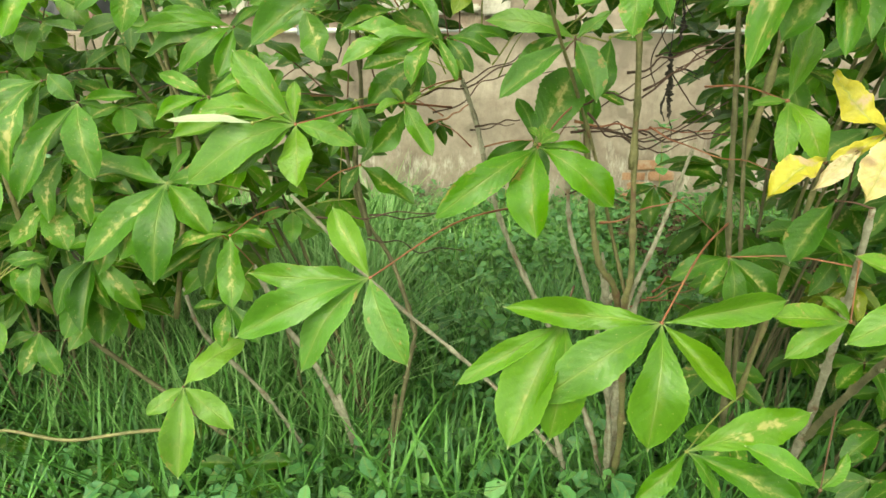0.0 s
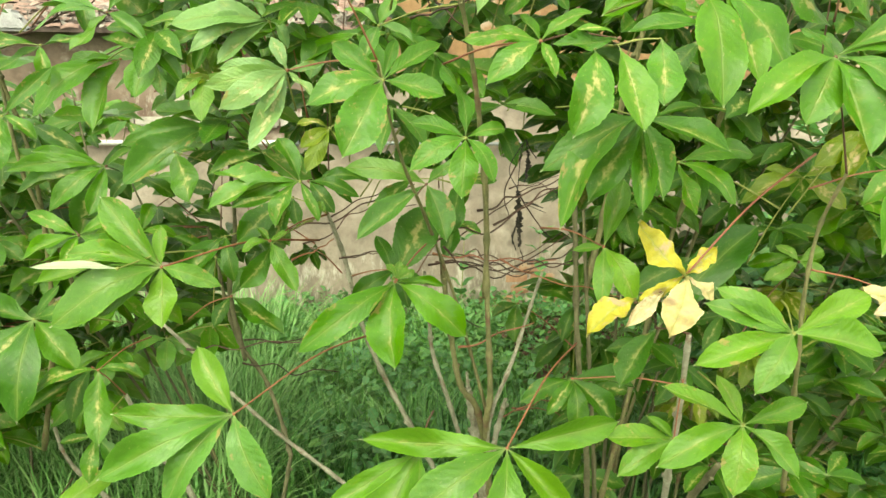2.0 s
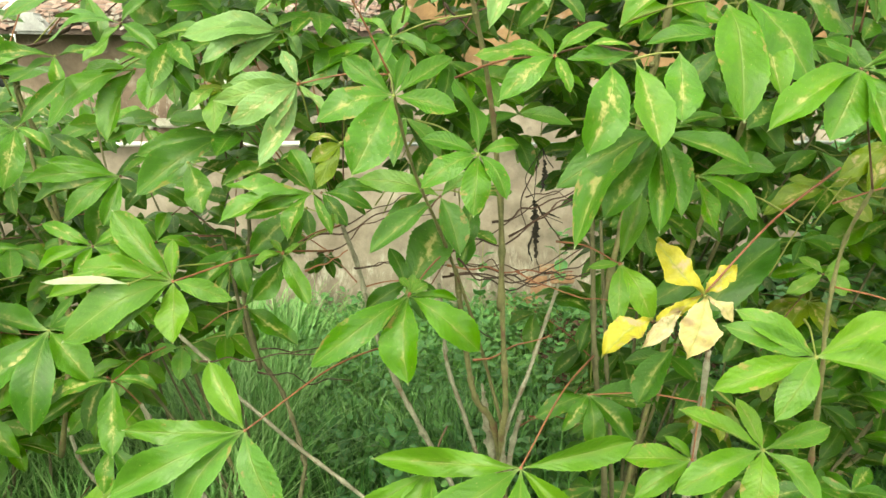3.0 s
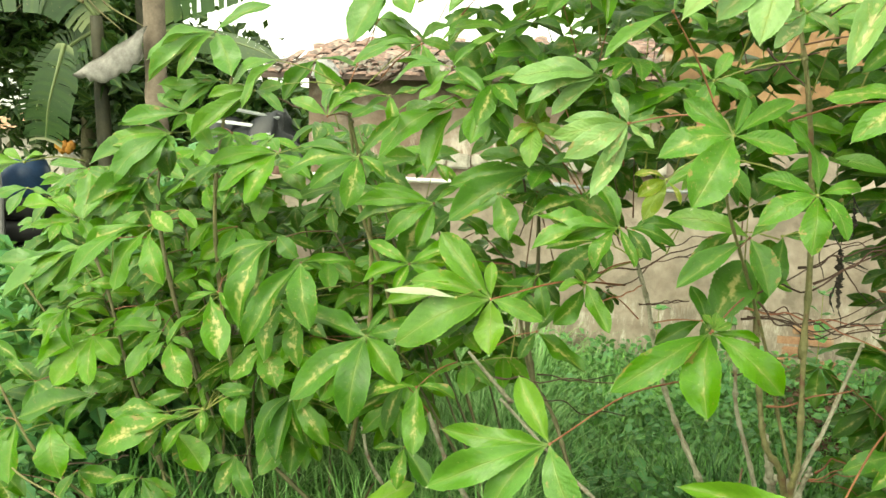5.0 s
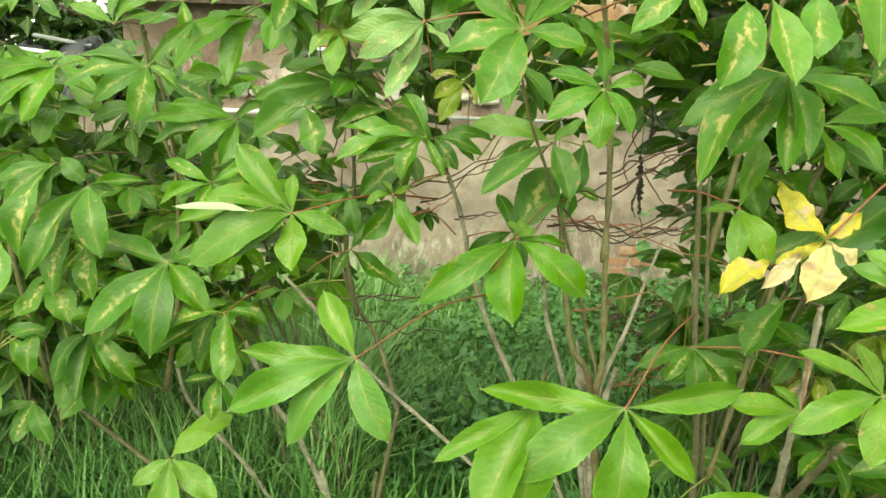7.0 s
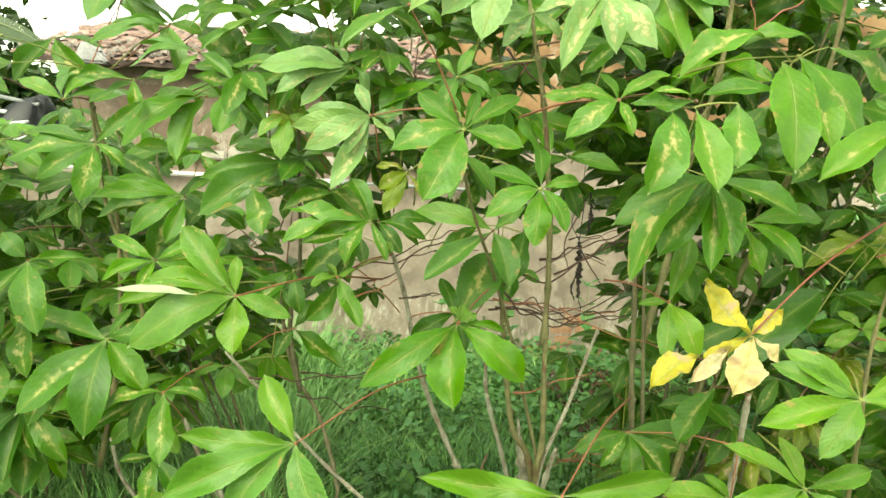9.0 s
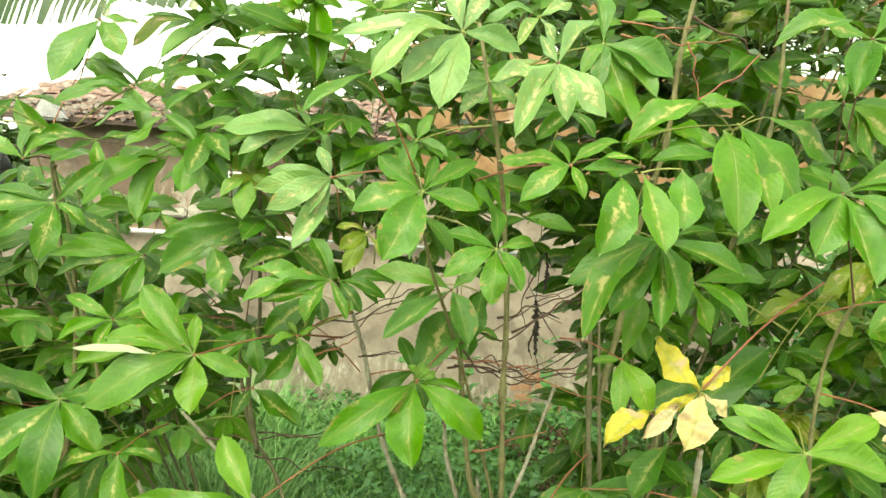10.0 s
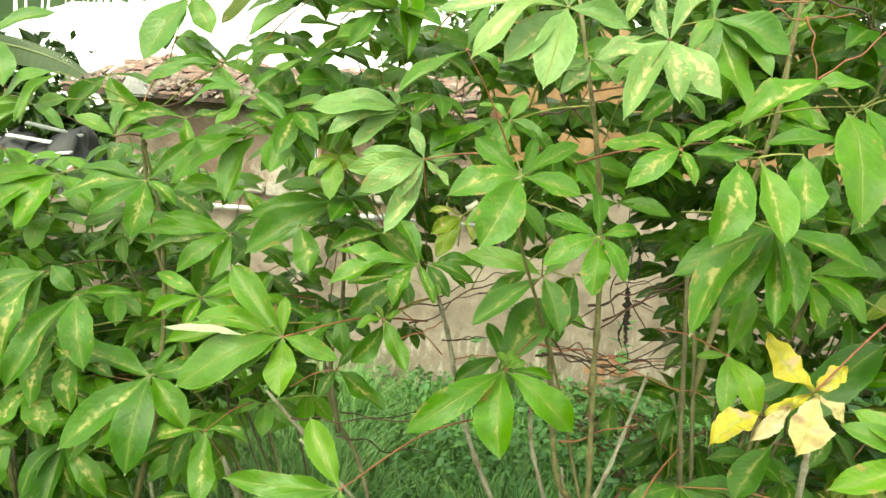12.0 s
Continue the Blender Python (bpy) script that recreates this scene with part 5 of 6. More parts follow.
def deep_middle_left():
    p = Vector((luck.uniform(-1.1, 0.2), luck.uniform(1.9, 2.9), luck.uniform(0.5, 2.0)))
    return p if not clearing(p) and p.z < 1.9 + 0.25 * p.x and (p.z > 0.85 or p.x < -0.6) and (p.z < 1.2 or luck.random() < 0.2) else None


# the d leaves here have the shade of the depth painted in
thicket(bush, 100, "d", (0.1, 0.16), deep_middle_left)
thicket(bush, 90, "m", (0.1, 0.16), deep_middle_left)

bush = thing("cassava_bush", (0.52, 1.88, 0), "cassava bush with upright pale stems and large fresh green leaves", "bush", "cassava bushes before the wall")
stem(bush, 0.007875, BARK_PALE, [(0.065, 1.6, 1.275), (0.101, 1.63, 1.165), (0.136, 1.64, 1.011), (0.188, 1.66, 0.866), (0.249, 1.68, 0.733), (0.341, 1.72, 0.535), (0.436, 1.76, 0.275), (0.492, 1.85, 0.018)])
stem(bush, 0.006825, BARK_PALE, [(-0.259, 1.72, 0.86), (-0.172, 1.74, 0.763), (-0.073, 1.75, 0.658), (0.045, 1.75, 0.553), (0.168, 1.76, 0.431), (0.298, 1.78, 0.271), (0.466, 1.85, 0.018)])
stem(bush, 0.0084, BARK_PALE, [(0.257, 1.66, 0.627), (0.308, 1.7, 0.38), (0.338, 1.72, 0.264), (0.4, 1.85, 0.008)])
stem(bush, 0.00651, BARK_PALE, [(0.282, 1.5, 1.156), (0.293, 1.5, 1.046), (0.303, 1.5, 0.957), (0.352, 1.52, 0.803), (0.42, 1.6, 0.564), (0.468, 1.7, 0.277), (0.485, 1.84, 0.015)])
stem(bush, 0.008925, BARK_GREEN, [(0.315, 1.46, 1.199), (0.344, 1.46, 0.982), (0.364, 1.46, 0.892), (0.407, 1.48, 0.819), (0.449, 1.55, 0.604), (0.488, 1.68, 0.307), (0.494, 1.85, -0.002)])
stem(bush, 0.00819, BARK_GREEN, [(0.404, 1.42, 1.421), (0.415, 1.43, 1.111), (0.428, 1.44, 0.887), (0.424, 1.46, 0.8), (0.451, 1.56, 0.599)])
stem(bush, 0.005775, BARK_PALE, [(0.556, 1.5, 1.15), (0.525, 1.49, 1.061), (0.482, 1.47, 0.941), (0.431, 1.46, 0.807), (0.441, 1.52, 0.663)])
stem(bush, 0.0126, BARK_PALE, [(0.456, 1.6, 0.765), (0.451, 1.62, 0.683), (0.462, 1.65, 0.538), (0.476, 1.7, 0.329), (0.494, 1.85, 0.004)])
stem(bush, 0.0135, BARK_PALE, [(0.405, 1.62, 0.825), (0.414, 1.62, 0.766), (0.428, 1.64, 0.7), (0.466, 1.7, 0.42), (0.49, 1.82, 0.02)])
stem(bush, 0.005, BARK_PALE, [(0.4, 1.62, 0.868), (0.403, 1.615, 0.84), (0.404, 1.62, 0.81)])
stem(bush, 0.008925, BARK_PALE, [(0.494, 1.58, 0.809), (0.476, 1.6, 0.714), (0.466, 1.64, 0.575)])
stem(bush, 0.0042, BARK_GREEN, [(0.168, 1.18, 1.611), (0.191, 1.24, 1.514), (0.221, 1.3, 1.419), (0.277, 1.38, 1.289), (0.339, 1.44, 1.125), (0.394, 1.5, 0.948), (0.43, 1.48, 0.81)])
stem(bush, 0.00624, BARK_GREEN, [(0.287, 1.3, 1.924), (0.316, 1.3, 1.79), (0.349, 1.33, 1.668), (0.382, 1.38, 1.513), (0.409, 1.42, 1.285), (0.41, 1.43, 1.11)])
twig(bush, .0017, PETIOLE, [(0.445, 1.45, 1.194), (0.564, 1.45, 1.151), (0.727, 1.45, 1.1)])
twig(bush, .0022, TWIG, [(0.275, 1.48, 1.23), (0.424, 1.48, 1.265), (0.608, 1.48, 1.365)])
twig(bush, .002, TWIG, [(-0.252, 1.5, 0.989), (-0.129, 1.5, 0.998), (0.043, 1.5, 1)])
twig(bush, .002, TWIG, [(0.094, 1.6, 1.17), (0.144, 1.6, 1.182), (0.194, 1.6, 1.185)])
twig(bush, .0022, TWIG, [(-0.025, 1.6, 1.238), (0.105, 1.6, 1.287), (0.268, 1.6, 1.344)])
twig(bush, .002, PETIOLE, [(-0.018, 1.55, 1.178), (0.043, 1.55, 1.208), (0.079, 1.55, 1.226)])
twig(bush, .0022, PETIOLE, [(0.354, 1.45, 0.991), (0.435, 1.45, 1.019), (0.528, 1.45, 1.044)])
twig(bush, .002, TWIG, [(0.285, 1.45, 1.183), (0.445, 1.45, 1.191), (0.607, 1.45, 1.177)])
twig(bush, .0022, TWIG, [(0.394, 1.46, 1.301), (0.481, 1.46, 1.334), (0.589, 1.46, 1.377)])
twig(bush, .002, TWIG, [(0.321, 1.47, 1.22), (0.418, 1.47, 1.156), (0.607, 1.47, 1.243)])
twig(bush, .002, TWIG, [(0.287, 1.5, 1.04), (0.347, 1.5, 1.058), (0.41, 1.5, 1.021)])
twig(bush, .0022, TWIG, [(0.438, 1.5, 1.261), (0.537, 1.5, 1.329), (0.651, 1.5, 1.359)])
twig(bush, .0022, PETIOLE, [(0.3, 1.5, 1.198), (0.43, 1.5, 1.189), (0.588, 1.5, 1.178)])
twig(bush, .002, TWIG, [(0.307, 1.5, 1.178), (0.496, 1.5, 1.175), (0.627, 1.5, 1.175)])
twig(bush, .0022, TWIG, [(0.242, 1.4, 1.702), (0.308, 1.4, 1.729), (0.381, 1.4, 1.745)])
twig(bush, .0022, TWIG, [(0.282, 1.4, 1.752), (0.333, 1.4, 1.706), (0.366, 1.4, 1.671)])
twig(bush, .0022, PETIOLE, [(0.014, 1.42, 1.847), (0.036, 1.42, 1.896), (0.106, 1.42, 1.96)])
twig(bush, .0017, TWIG, [(0.347, 1.7, 1.157), (0.425, 1.7, 1.155), (0.514, 1.7, 1.137), (0.655, 1.7, 1.206)])
twig(bush, .0017, TWIG, [(0.373, 1.75, 1.167), (0.486, 1.75, 1.261), (0.581, 1.75, 1.315), (0.654, 1.75, 1.346)])
twig(bush, .0017, TWIG, [(0.534, 1.8, 1.306), (0.603, 1.8, 1.324), (0.677, 1.8, 1.29)])
twig(bush, .0017, TWIG, [(0.504, 1.7, 1.133), (0.425, 1.7, 1.16), (0.299, 1.7, 1.151)])
twig(bush, .0017, TWIG, [(0.087, 1.75, 1.137), (0.137, 1.75, 1.148), (0.195, 1.75, 1.152)])
twig(bush, .0017, TWIG, [(0.064, 1.8, 1.235), (0.172, 1.8, 1.303), (0.265, 1.8, 1.321)])
twig(bush, .0017, TWIG, [(-0.001, 1.7, 1.186), (0.094, 1.7, 1.238), (0.169, 1.7, 1.273), (0.282, 1.7, 1.281)])
twig(bush, .0017, TWIG, [(0.556, 1.75, 1.401), (0.519, 1.75, 1.292), (0.528, 1.75, 1.233)])
twig(bush, .0017, TWIG, [(0.565, 1.8, 1.286), (0.623, 1.8, 1.206), (0.656, 1.8, 1.166)])
twig(bush, .0017, TWIG, [(0.406, 1.7, 1.149), (0.506, 1.7, 1.103), (0.622, 1.7, 1.126)])
twig(bush, .0017, TWIG, [(0.577, 1.75, 1.113), (0.675, 1.75, 1.136), (0.742, 1.75, 1.179)])
twig(bush, .0017, TWIG, [(0.677, 1.8, 1.29), (0.735, 1.8, 1.333), (0.78, 1.8, 1.294)])
twig(bush, .0017, TWIG, [(0.169, 1.7, 1.273), (0.215, 1.7, 1.289), (0.242, 1.7, 1.328)])
leaf(bush, (0.083, 1.35, 1.943), "l", [(-100, -65, 0.082, 0.38), (172, 16, 0.073, 0.38), (16, 31, 0.083, 0.38), (-35, -51, 0.069, 0.38)])
leaf(bush, (-0.168, 1.55, 1.581), "o", [(149, 40, 0.088, 0.47), (-163, -10, 0.069, 0.47), (72, 49, 0.04, 0.47), (-122, -44, 0.051, 0.47)])
leaf(bush, (0.38, 1.75, 1.229), "d", [(155, 12, 0.082, 0.4), (-112, -46, 0.115, 0.4), (-32, -19, 0.085, 0.4), (68, 46, 0.121, 0.4)])
leaf(bush, (0.278, 1.8, 1.449), "d", [(161, 15, 0.085, 0.38), (-116, -44, 0.129, 0.38), (-40, -31, 0.091, 0.38)])
leaf(bush, (0.177, 1.35, 1.683), "l", [(164, 24, 0.077, 0.38), (-129, -53, 0.086, 0.38), (-16, -24, 0.076, 0.38), (46, 51, 0.077, 0.38)])
leaf(bush, (-0.19, 1.55, 1.588), "v", [(-143, -36, 0.085, 0.4), (-90, -54, 0.119, 0.4), (-8, -17, 0.08, 0.4), (70, 51, 0.081, 0.4)])
leaf(bush, (0.755, 1.100, 1.738), "s", [(-44, -50, 0.194, 0.42), (-73, -58, 0.195, 0.33)])
leaf(bush, (0.724, 1.093, 1.725), "s", [(-95, -59, 0.221, 0.36)], (0.755, 1.120, 1.728))
leaf(bush, (0.813, 1.112, 1.758), "s", [(-22, -33, 0.156, 0.49)], (0.755, 1.120, 1.728))
leaf(bush, (0.709, 1.115, 1.764), "s", [(-165, -24, 0.199, 0.28)], (0.755, 1.120, 1.728))
leaf(bush, (0.717, 1.059, 1.668), "s", [(-177, -4, 0.144, 0.25)], (0.755, 1.120, 1.728))
leaf(bush, (0.791, 1.113, 1.759), "s", [(-178, -4, 0.133, 0.29)], (0.755, 1.120, 1.728))
leaf(bush, (0.525, 0.950, 1.641), "s", [(-177, -5, 0.107, 0.25), (177, 6, 0.075, 0.26)])
leaf(bush, (0.483, 0.940, 1.624), "s", [(-123, -55, 0.157, 0.42)], (0.525, 0.970, 1.631))
leaf(bush, (0.522, 0.943, 1.630), "s", [(-74, -59, 0.147, 0.4)], (0.525, 0.970, 1.631))
leaf(bush, (0.592, 0.951, 1.642), "s", [(-103, -59, 0.117, 0.48)], (0.525, 0.970, 1.631))
leaf(bush, (0.408, 0.970, 1.636), "s", [(180, 0, 0.122, 0.23), (-157, -34, 0.118, 0.32), (18, 27, 0.106, 0.26), (-60, -56, 0.066, 0.32), (142, 47, 0.056, 0.28)])
leaf(bush, (0.382, 1.000, 1.806), "p", [(-135, -50, 0.178, 0.24), (-83, -59, 0.12, 0.33), (-36, -45, 0.129, 0.37), (-168, -19, 0.128, 0.27), (36, 45, 0.124, 0.25), (131, 52, 0.066, 0.31), (-145, -45, 0.111, 0.21)])
leaf(bush, (0.517, 1.200, 1.885), "l", [(-33, -43, 0.154, 0.38), (-15, -24, 0.152, 0.41), (-112, -58, 0.119, 0.29), (-141, -47, 0.097, 0.28), (101, 59, 0.15, 0.32), (-67, -57, 0.195, 0.31)])
leaf(bush, (0.218, 1.000, 1.844), "p", [(-116, -57, 0.164, 0.35), (-149, -41, 0.154, 0.32), (-159, -32, 0.189, 0.24), (-10, -16, 0.103, 0.37), (-176, -7, 0.212, 0.18), (101, 59, 0.123, 0.28), (49, 52, 0.109, 0.28)])
leaf(bush, (0.071, 1.120, 1.784), "l", [(-156, -35, 0.152, 0.2), (54, 54, 0.102, 0.22), (-20, -31, 0.072, 0.25)])
leaf(bush, (0.299, 1.000, 1.488), "s", [(114, 57, 0.139, 0.31), (-162, -27, 0.109, 0.38), (171, 15, 0.093, 0.36), (-104, -59, 0.105, 0.41), (7, 12, 0.068, 0.33), (-44, -50, 0.087, 0.36)])
leaf(bush, (0.170, 1.020, 1.577), "s", [(-134, -51, 0.15, 0.43), (-169, -18, 0.128, 0.41), (156, 34, 0.104, 0.35), (-8, -13, 0.102, 0.4), (20, 30, 0.119, 0.29), (59, 56, 0.079, 0.25)])
leaf(bush, (0.083, 1.160, 1.495), "o", [(-133, -51, 0.094, 0.34), (-159, -31, 0.064, 0.43), (-45, -50, 0.056, 0.24), (177, 6, 0.059, 0.26)])
leaf(bush, (0.011, 1.190, 1.594), "p", [(180, 1, 0.118, 0.25), (-173, -11, 0.146, 0.27), (-161, -29, 0.139, 0.32), (-134, -51, 0.098, 0.27), (-128, -53, 0.168, 0.23), (6, 10, 0.063, 0.26), (130, 52, 0.074, 0.34), (-28, -39, 0.071, 0.24)])
leaf(bush, (-0.043, 1.480, 1.698), "p", [(-178, -3, 0.201, 0.29), (-166, -22, 0.176, 0.31), (-153, -38, 0.145, 0.29), (153, 38, 0.083, 0.28), (-42, -48, 0.077, 0.31), (19, 29, 0.069, 0.26)])
leaf(bush, (0.355, 1.050, 1.890), "p", [(-139, -48, 0.081, 0.28), (-172, -13, 0.102, 0.26), (-48, -52, 0.063, 0.31), (19, 28, 0.075, 0.31)])
leaf(bush, (0.286, 1.120, 1.783), "p", [(8, 14, 0.091, 0.35), (-27, -38, 0.066, 0.35), (17, 27, 0.113, 0.27), (-168, -20, 0.075, 0.33), (-146, -44, 0.092, 0.3)])
leaf(bush, (0.445, 1.150, 1.744), "k", [(-152, -38, 0.098, 0.3), (-30, -41, 0.074, 0.36), (2, 3, 0.076, 0.34), (-174, -10, 0.088, 0.33)])
leaf(bush, (0.014, 1.420, 1.373), "s", [(-134, -51, 0.114, 0.36), (-48, -52, 0.099, 0.21), (-170, -16, 0.199, 0.27), (-172, -14, 0.134, 0.27), (133, 51, 0.113, 0.36), (176, 6, 0.183, 0.27)])
leaf(bush, (0.272, 1.360, 1.372), "l", [(-157, -33, 0.189, 0.25), (-62, -56, 0.131, 0.43), (173, 11, 0.173, 0.29), (23, 34, 0.092, 0.27)])
leaf(bush, (0.594, 1.020, 1.520), "k", [(-165, -24, 0.205, 0.27), (-145, -44, 0.185, 0.29), (-79, -59, 0.149, 0.3), (-12, -20, 0.156, 0.35), (-148, -42, 0.253, 0.23), (-105, -59, 0.173, 0.24)])
leaf(bush, (0.546, 1.040, 1.301), "f", [(-50, -53, 0.11, 0.42), (-108, -58, 0.109, 0.29), (-177, -5, 0.056, 0.27), (50, 53, 0.137, 0.29)])
leaf(bush, (0.384, 1.030, 0.943), "f", [(177, 5, 0.261, 0.18), (-163, -27, 0.246, 0.3), (-108, -58, 0.207, 0.4), (-29, -40, 0.171, 0.25), (5, 9, 0.215, 0.24)], (0.646, 1.5, .977))
leaf(bush, (0.232, 1.060, 0.930), "f", [(-164, -25, 0.213, 0.17), (-134, -51, 0.229, 0.37), (-108, -58, 0.196, 0.36)])
leaf(bush, (-0.102, 1.150, 0.977), "l", [(179, 2, 0.219, 0.2), (-167, -21, 0.257, 0.24), (-144, -45, 0.204, 0.32), (-49, -52, 0.171, 0.38), (137, 49, 0.148, 0.35)], (0.200, 1.64, .977))
leaf(bush, (-0.241, 1.270, 1.229), "f", [(149, 41, 0.193, 0.3), (156, 35, 0.165, 0.3), (175, 8, 0.179, 0.27), (-177, -6, 0.23, 0.19), (-163, -26, 0.222, 0.35), (-156, -35, 0.144, 0.34), (-83, -59, 0.12, 0.47), (-10, -17, 0.121, 0.31), (98, 59, 0.085, 0.3)], (0.043, 1.62, 1.21))
leaf(bush, (0.207, 1.310, 1.185), "v", [(142, 46, 0.04, 0.43), (69, 58, 0.042, 0.42), (14, 23, 0.043, 0.34), (35, 44, 0.037, 0.42)])
leaf(bush, (0.048, 1.420, 1.339), "v", [(-87, -59, 0.056, 0.32), (-46, -51, 0.038, 0.33), (165, 23, 0.02, 0.42)])
leaf(bush, (-0.052, 1.420, 1.248), "f", [(-45, -50, 0.128, 0.31), (-168, -19, 0.063, 0.37), (150, 41, 0.04, 0.35), (17, 27, 0.041, 0.36)])
leaf(bush, (-0.304, 1.210, 1.241), "u", [(179, 2, 0.154, 0.13)])
leaf(bush, (0.206, 1.330, 1.175), "m", [(-160, -30, 0.246, 0.25), (-94, -59, 0.182, 0.45), (-23, -34, 0.185, 0.37), (-3, -5, 0.102, 0.19)], (0.278, 1.5, 1.239))
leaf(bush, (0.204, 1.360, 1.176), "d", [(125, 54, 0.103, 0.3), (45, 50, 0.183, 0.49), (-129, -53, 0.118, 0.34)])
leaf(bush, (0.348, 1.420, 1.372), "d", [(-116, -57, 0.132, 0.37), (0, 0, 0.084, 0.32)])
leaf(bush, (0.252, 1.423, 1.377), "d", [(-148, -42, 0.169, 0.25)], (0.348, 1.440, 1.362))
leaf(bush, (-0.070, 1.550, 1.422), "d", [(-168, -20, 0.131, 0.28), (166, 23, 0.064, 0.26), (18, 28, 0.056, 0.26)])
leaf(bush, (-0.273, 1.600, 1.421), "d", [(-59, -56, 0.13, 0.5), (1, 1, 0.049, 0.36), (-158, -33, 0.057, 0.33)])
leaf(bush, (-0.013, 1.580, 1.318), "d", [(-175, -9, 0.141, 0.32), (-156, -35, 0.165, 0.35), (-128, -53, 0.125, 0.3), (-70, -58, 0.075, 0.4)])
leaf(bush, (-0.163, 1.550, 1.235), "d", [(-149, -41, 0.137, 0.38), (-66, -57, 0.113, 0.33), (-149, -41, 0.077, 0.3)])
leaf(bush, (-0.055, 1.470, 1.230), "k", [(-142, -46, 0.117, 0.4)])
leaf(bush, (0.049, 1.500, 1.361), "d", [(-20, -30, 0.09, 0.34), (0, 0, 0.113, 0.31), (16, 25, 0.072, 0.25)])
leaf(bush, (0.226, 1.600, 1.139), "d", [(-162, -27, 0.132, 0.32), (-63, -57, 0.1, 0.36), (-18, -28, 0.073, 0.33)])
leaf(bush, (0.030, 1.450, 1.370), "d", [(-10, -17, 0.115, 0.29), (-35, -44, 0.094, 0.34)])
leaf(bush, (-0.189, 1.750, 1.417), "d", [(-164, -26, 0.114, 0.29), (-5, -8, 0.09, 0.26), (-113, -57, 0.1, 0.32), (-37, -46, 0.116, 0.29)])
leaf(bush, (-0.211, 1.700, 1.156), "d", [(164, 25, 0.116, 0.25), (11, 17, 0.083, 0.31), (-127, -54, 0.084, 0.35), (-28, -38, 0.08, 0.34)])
for k in range(62):
    p = Vector((luck.uniform(-0.35, 0.75), luck.uniform(1.5, 2.3), luck.uniform(1.4, 2.25)))
    if not clearing(p):
        wild_leaf(bush, p, luck.choice("kmkllm"), luck.uniform(0.11, 0.16))
for k in range(9):
    wild_leaf(bush, (luck.uniform(-0.2, 0.6), luck.uniform(1.9, 2.4), luck.uniform(1.1, 1.5)), "d", luck.uniform(0.08, 0.12))
# a dead leaf hangs black and shrivelled from the stem
bm = bmesh.new()
hook = Vector((0.532, 1.6, 1.449)) - bush.location
# offsets to the side and down, thickness and crumpling
for run, thick, rough in ((((0, 0), (-0.038, 0.069), (-0.018, 0.121)), 0.001, 0.0), (((0, 0), (-0.009, 0.029), (-0.02, 0.12)), 0.001, 0.0), (((0, 0), (0.013, 0.026), (0.029, 0.047)), 0.0012, 0.1),
                          (((0, 0), (0.003, 0.012), (0.005, 0.027)), 0.0018, 0.3), (((0.005, 0.027), (0.009, 0.058), (-0.004, 0.102)), 0.0068, 1.0), (((-0.018, 0.121), (-0.012, 0.166), (-0.01, 0.222), (-0.012, 0.257)), 0.0082, 1.0),
                          (((-0.014, 0.2), (-0.028, 0.238), (-0.019, 0.266)), 0.0035, 0.8), (((-0.012, 0.257), (-0.004, 0.28), (-0.001, 0.306)), 0.0018, 0.8), (((-0.004, 0.15), (0.02, 0.155), (0.047, 0.166)), 0.0026, 0.5),
                          (((-0.004, 0.153), (0.02, 0.163), (0.055, 0.178)), 0.0008, 0.0)):
    line = smooth_line([hook + Vector((x, 0.01 * math.sin(40 * z), -z)) for x, z in run], 12 if rough < 0.9 else 22)
    first = len(bm.verts)
    tube(bm, line, lambda s, k: thick * (1 if rough < 0.2 else (0.35 + 0.65 * math.sin(math.pi * min(1, s + 0.05))) * luck.uniform(1 - 0.7 * rough, 1.1)), 7)
    bm.verts.ensure_lookup_table()
    for v in bm.verts[first:]:
        v.co += Vector((noise.noise(v.co * 90), noise.noise(v.co * 70 + Vector((3, 0, 0))), 0)) * thick * 0.9 * rough
part("withered_leaf", bm, BLACKENED, bush, "black shrivelled dead leaf")


def deep_middle():
    p = Vector((luck.uniform(-0.4, 1.0), luck.uniform(1.45, 2.7), luck.uniform(1.42, 2.4)))
    return p if not clearing(p) else None


# the d share of this filling stands for shade, by colour
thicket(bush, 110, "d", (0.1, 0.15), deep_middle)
thicket(bush, 80, "m", (0.1, 0.15), deep_middle)
thicket(bush, 60, "l", (0.1, 0.15), deep_middle)

bush = thing("cassava_bush", (0.88, 1.88, 0), "cassava bush with thick green stems and yellow-streaked leaves", "bush", "cassava bushes before the wall")
stem(bush, 0.0085, BARK_BROWN, [(0.618, 1.5, 1.419), (0.632, 1.5, 1.216), (0.647, 1.5, 0.97), (0.696, 1.55, 0.678), (0.748, 1.65, 0.377), (0.887, 1.85, -0)])
stem(bush, 0.006, BARK_BROWN, [(0.641, 1.48, 1.298), (0.674, 1.5, 0.97), (0.71, 1.55, 0.736), (0.748, 1.62, 0.492)])
stem(bush, 0.0076, BARK_GREEN, [(0.751, 1.32, 2.063), (0.729, 1.34, 1.901), (0.73, 1.38, 1.724), (0.704, 1.44, 1.522), (0.698, 1.48, 1.334), (0.66, 1.5, 1.1)])
stem(bush, 0.006, BARK_GREEN, [(0.929, 1.28, 2.054), (0.927, 1.28, 1.961), (0.935, 1.3, 1.825), (0.923, 1.34, 1.646), (0.908, 1.42, 1.465), (0.861, 1.5, 1.225), (0.81, 1.56, 0.85), (0.76, 1.62, 0.48)])
twig(bush, .0017, PETIOLE, [(0.548, 1.2, 1.93), (0.661, 1.2, 1.932), (0.701, 1.2, 1.934)])
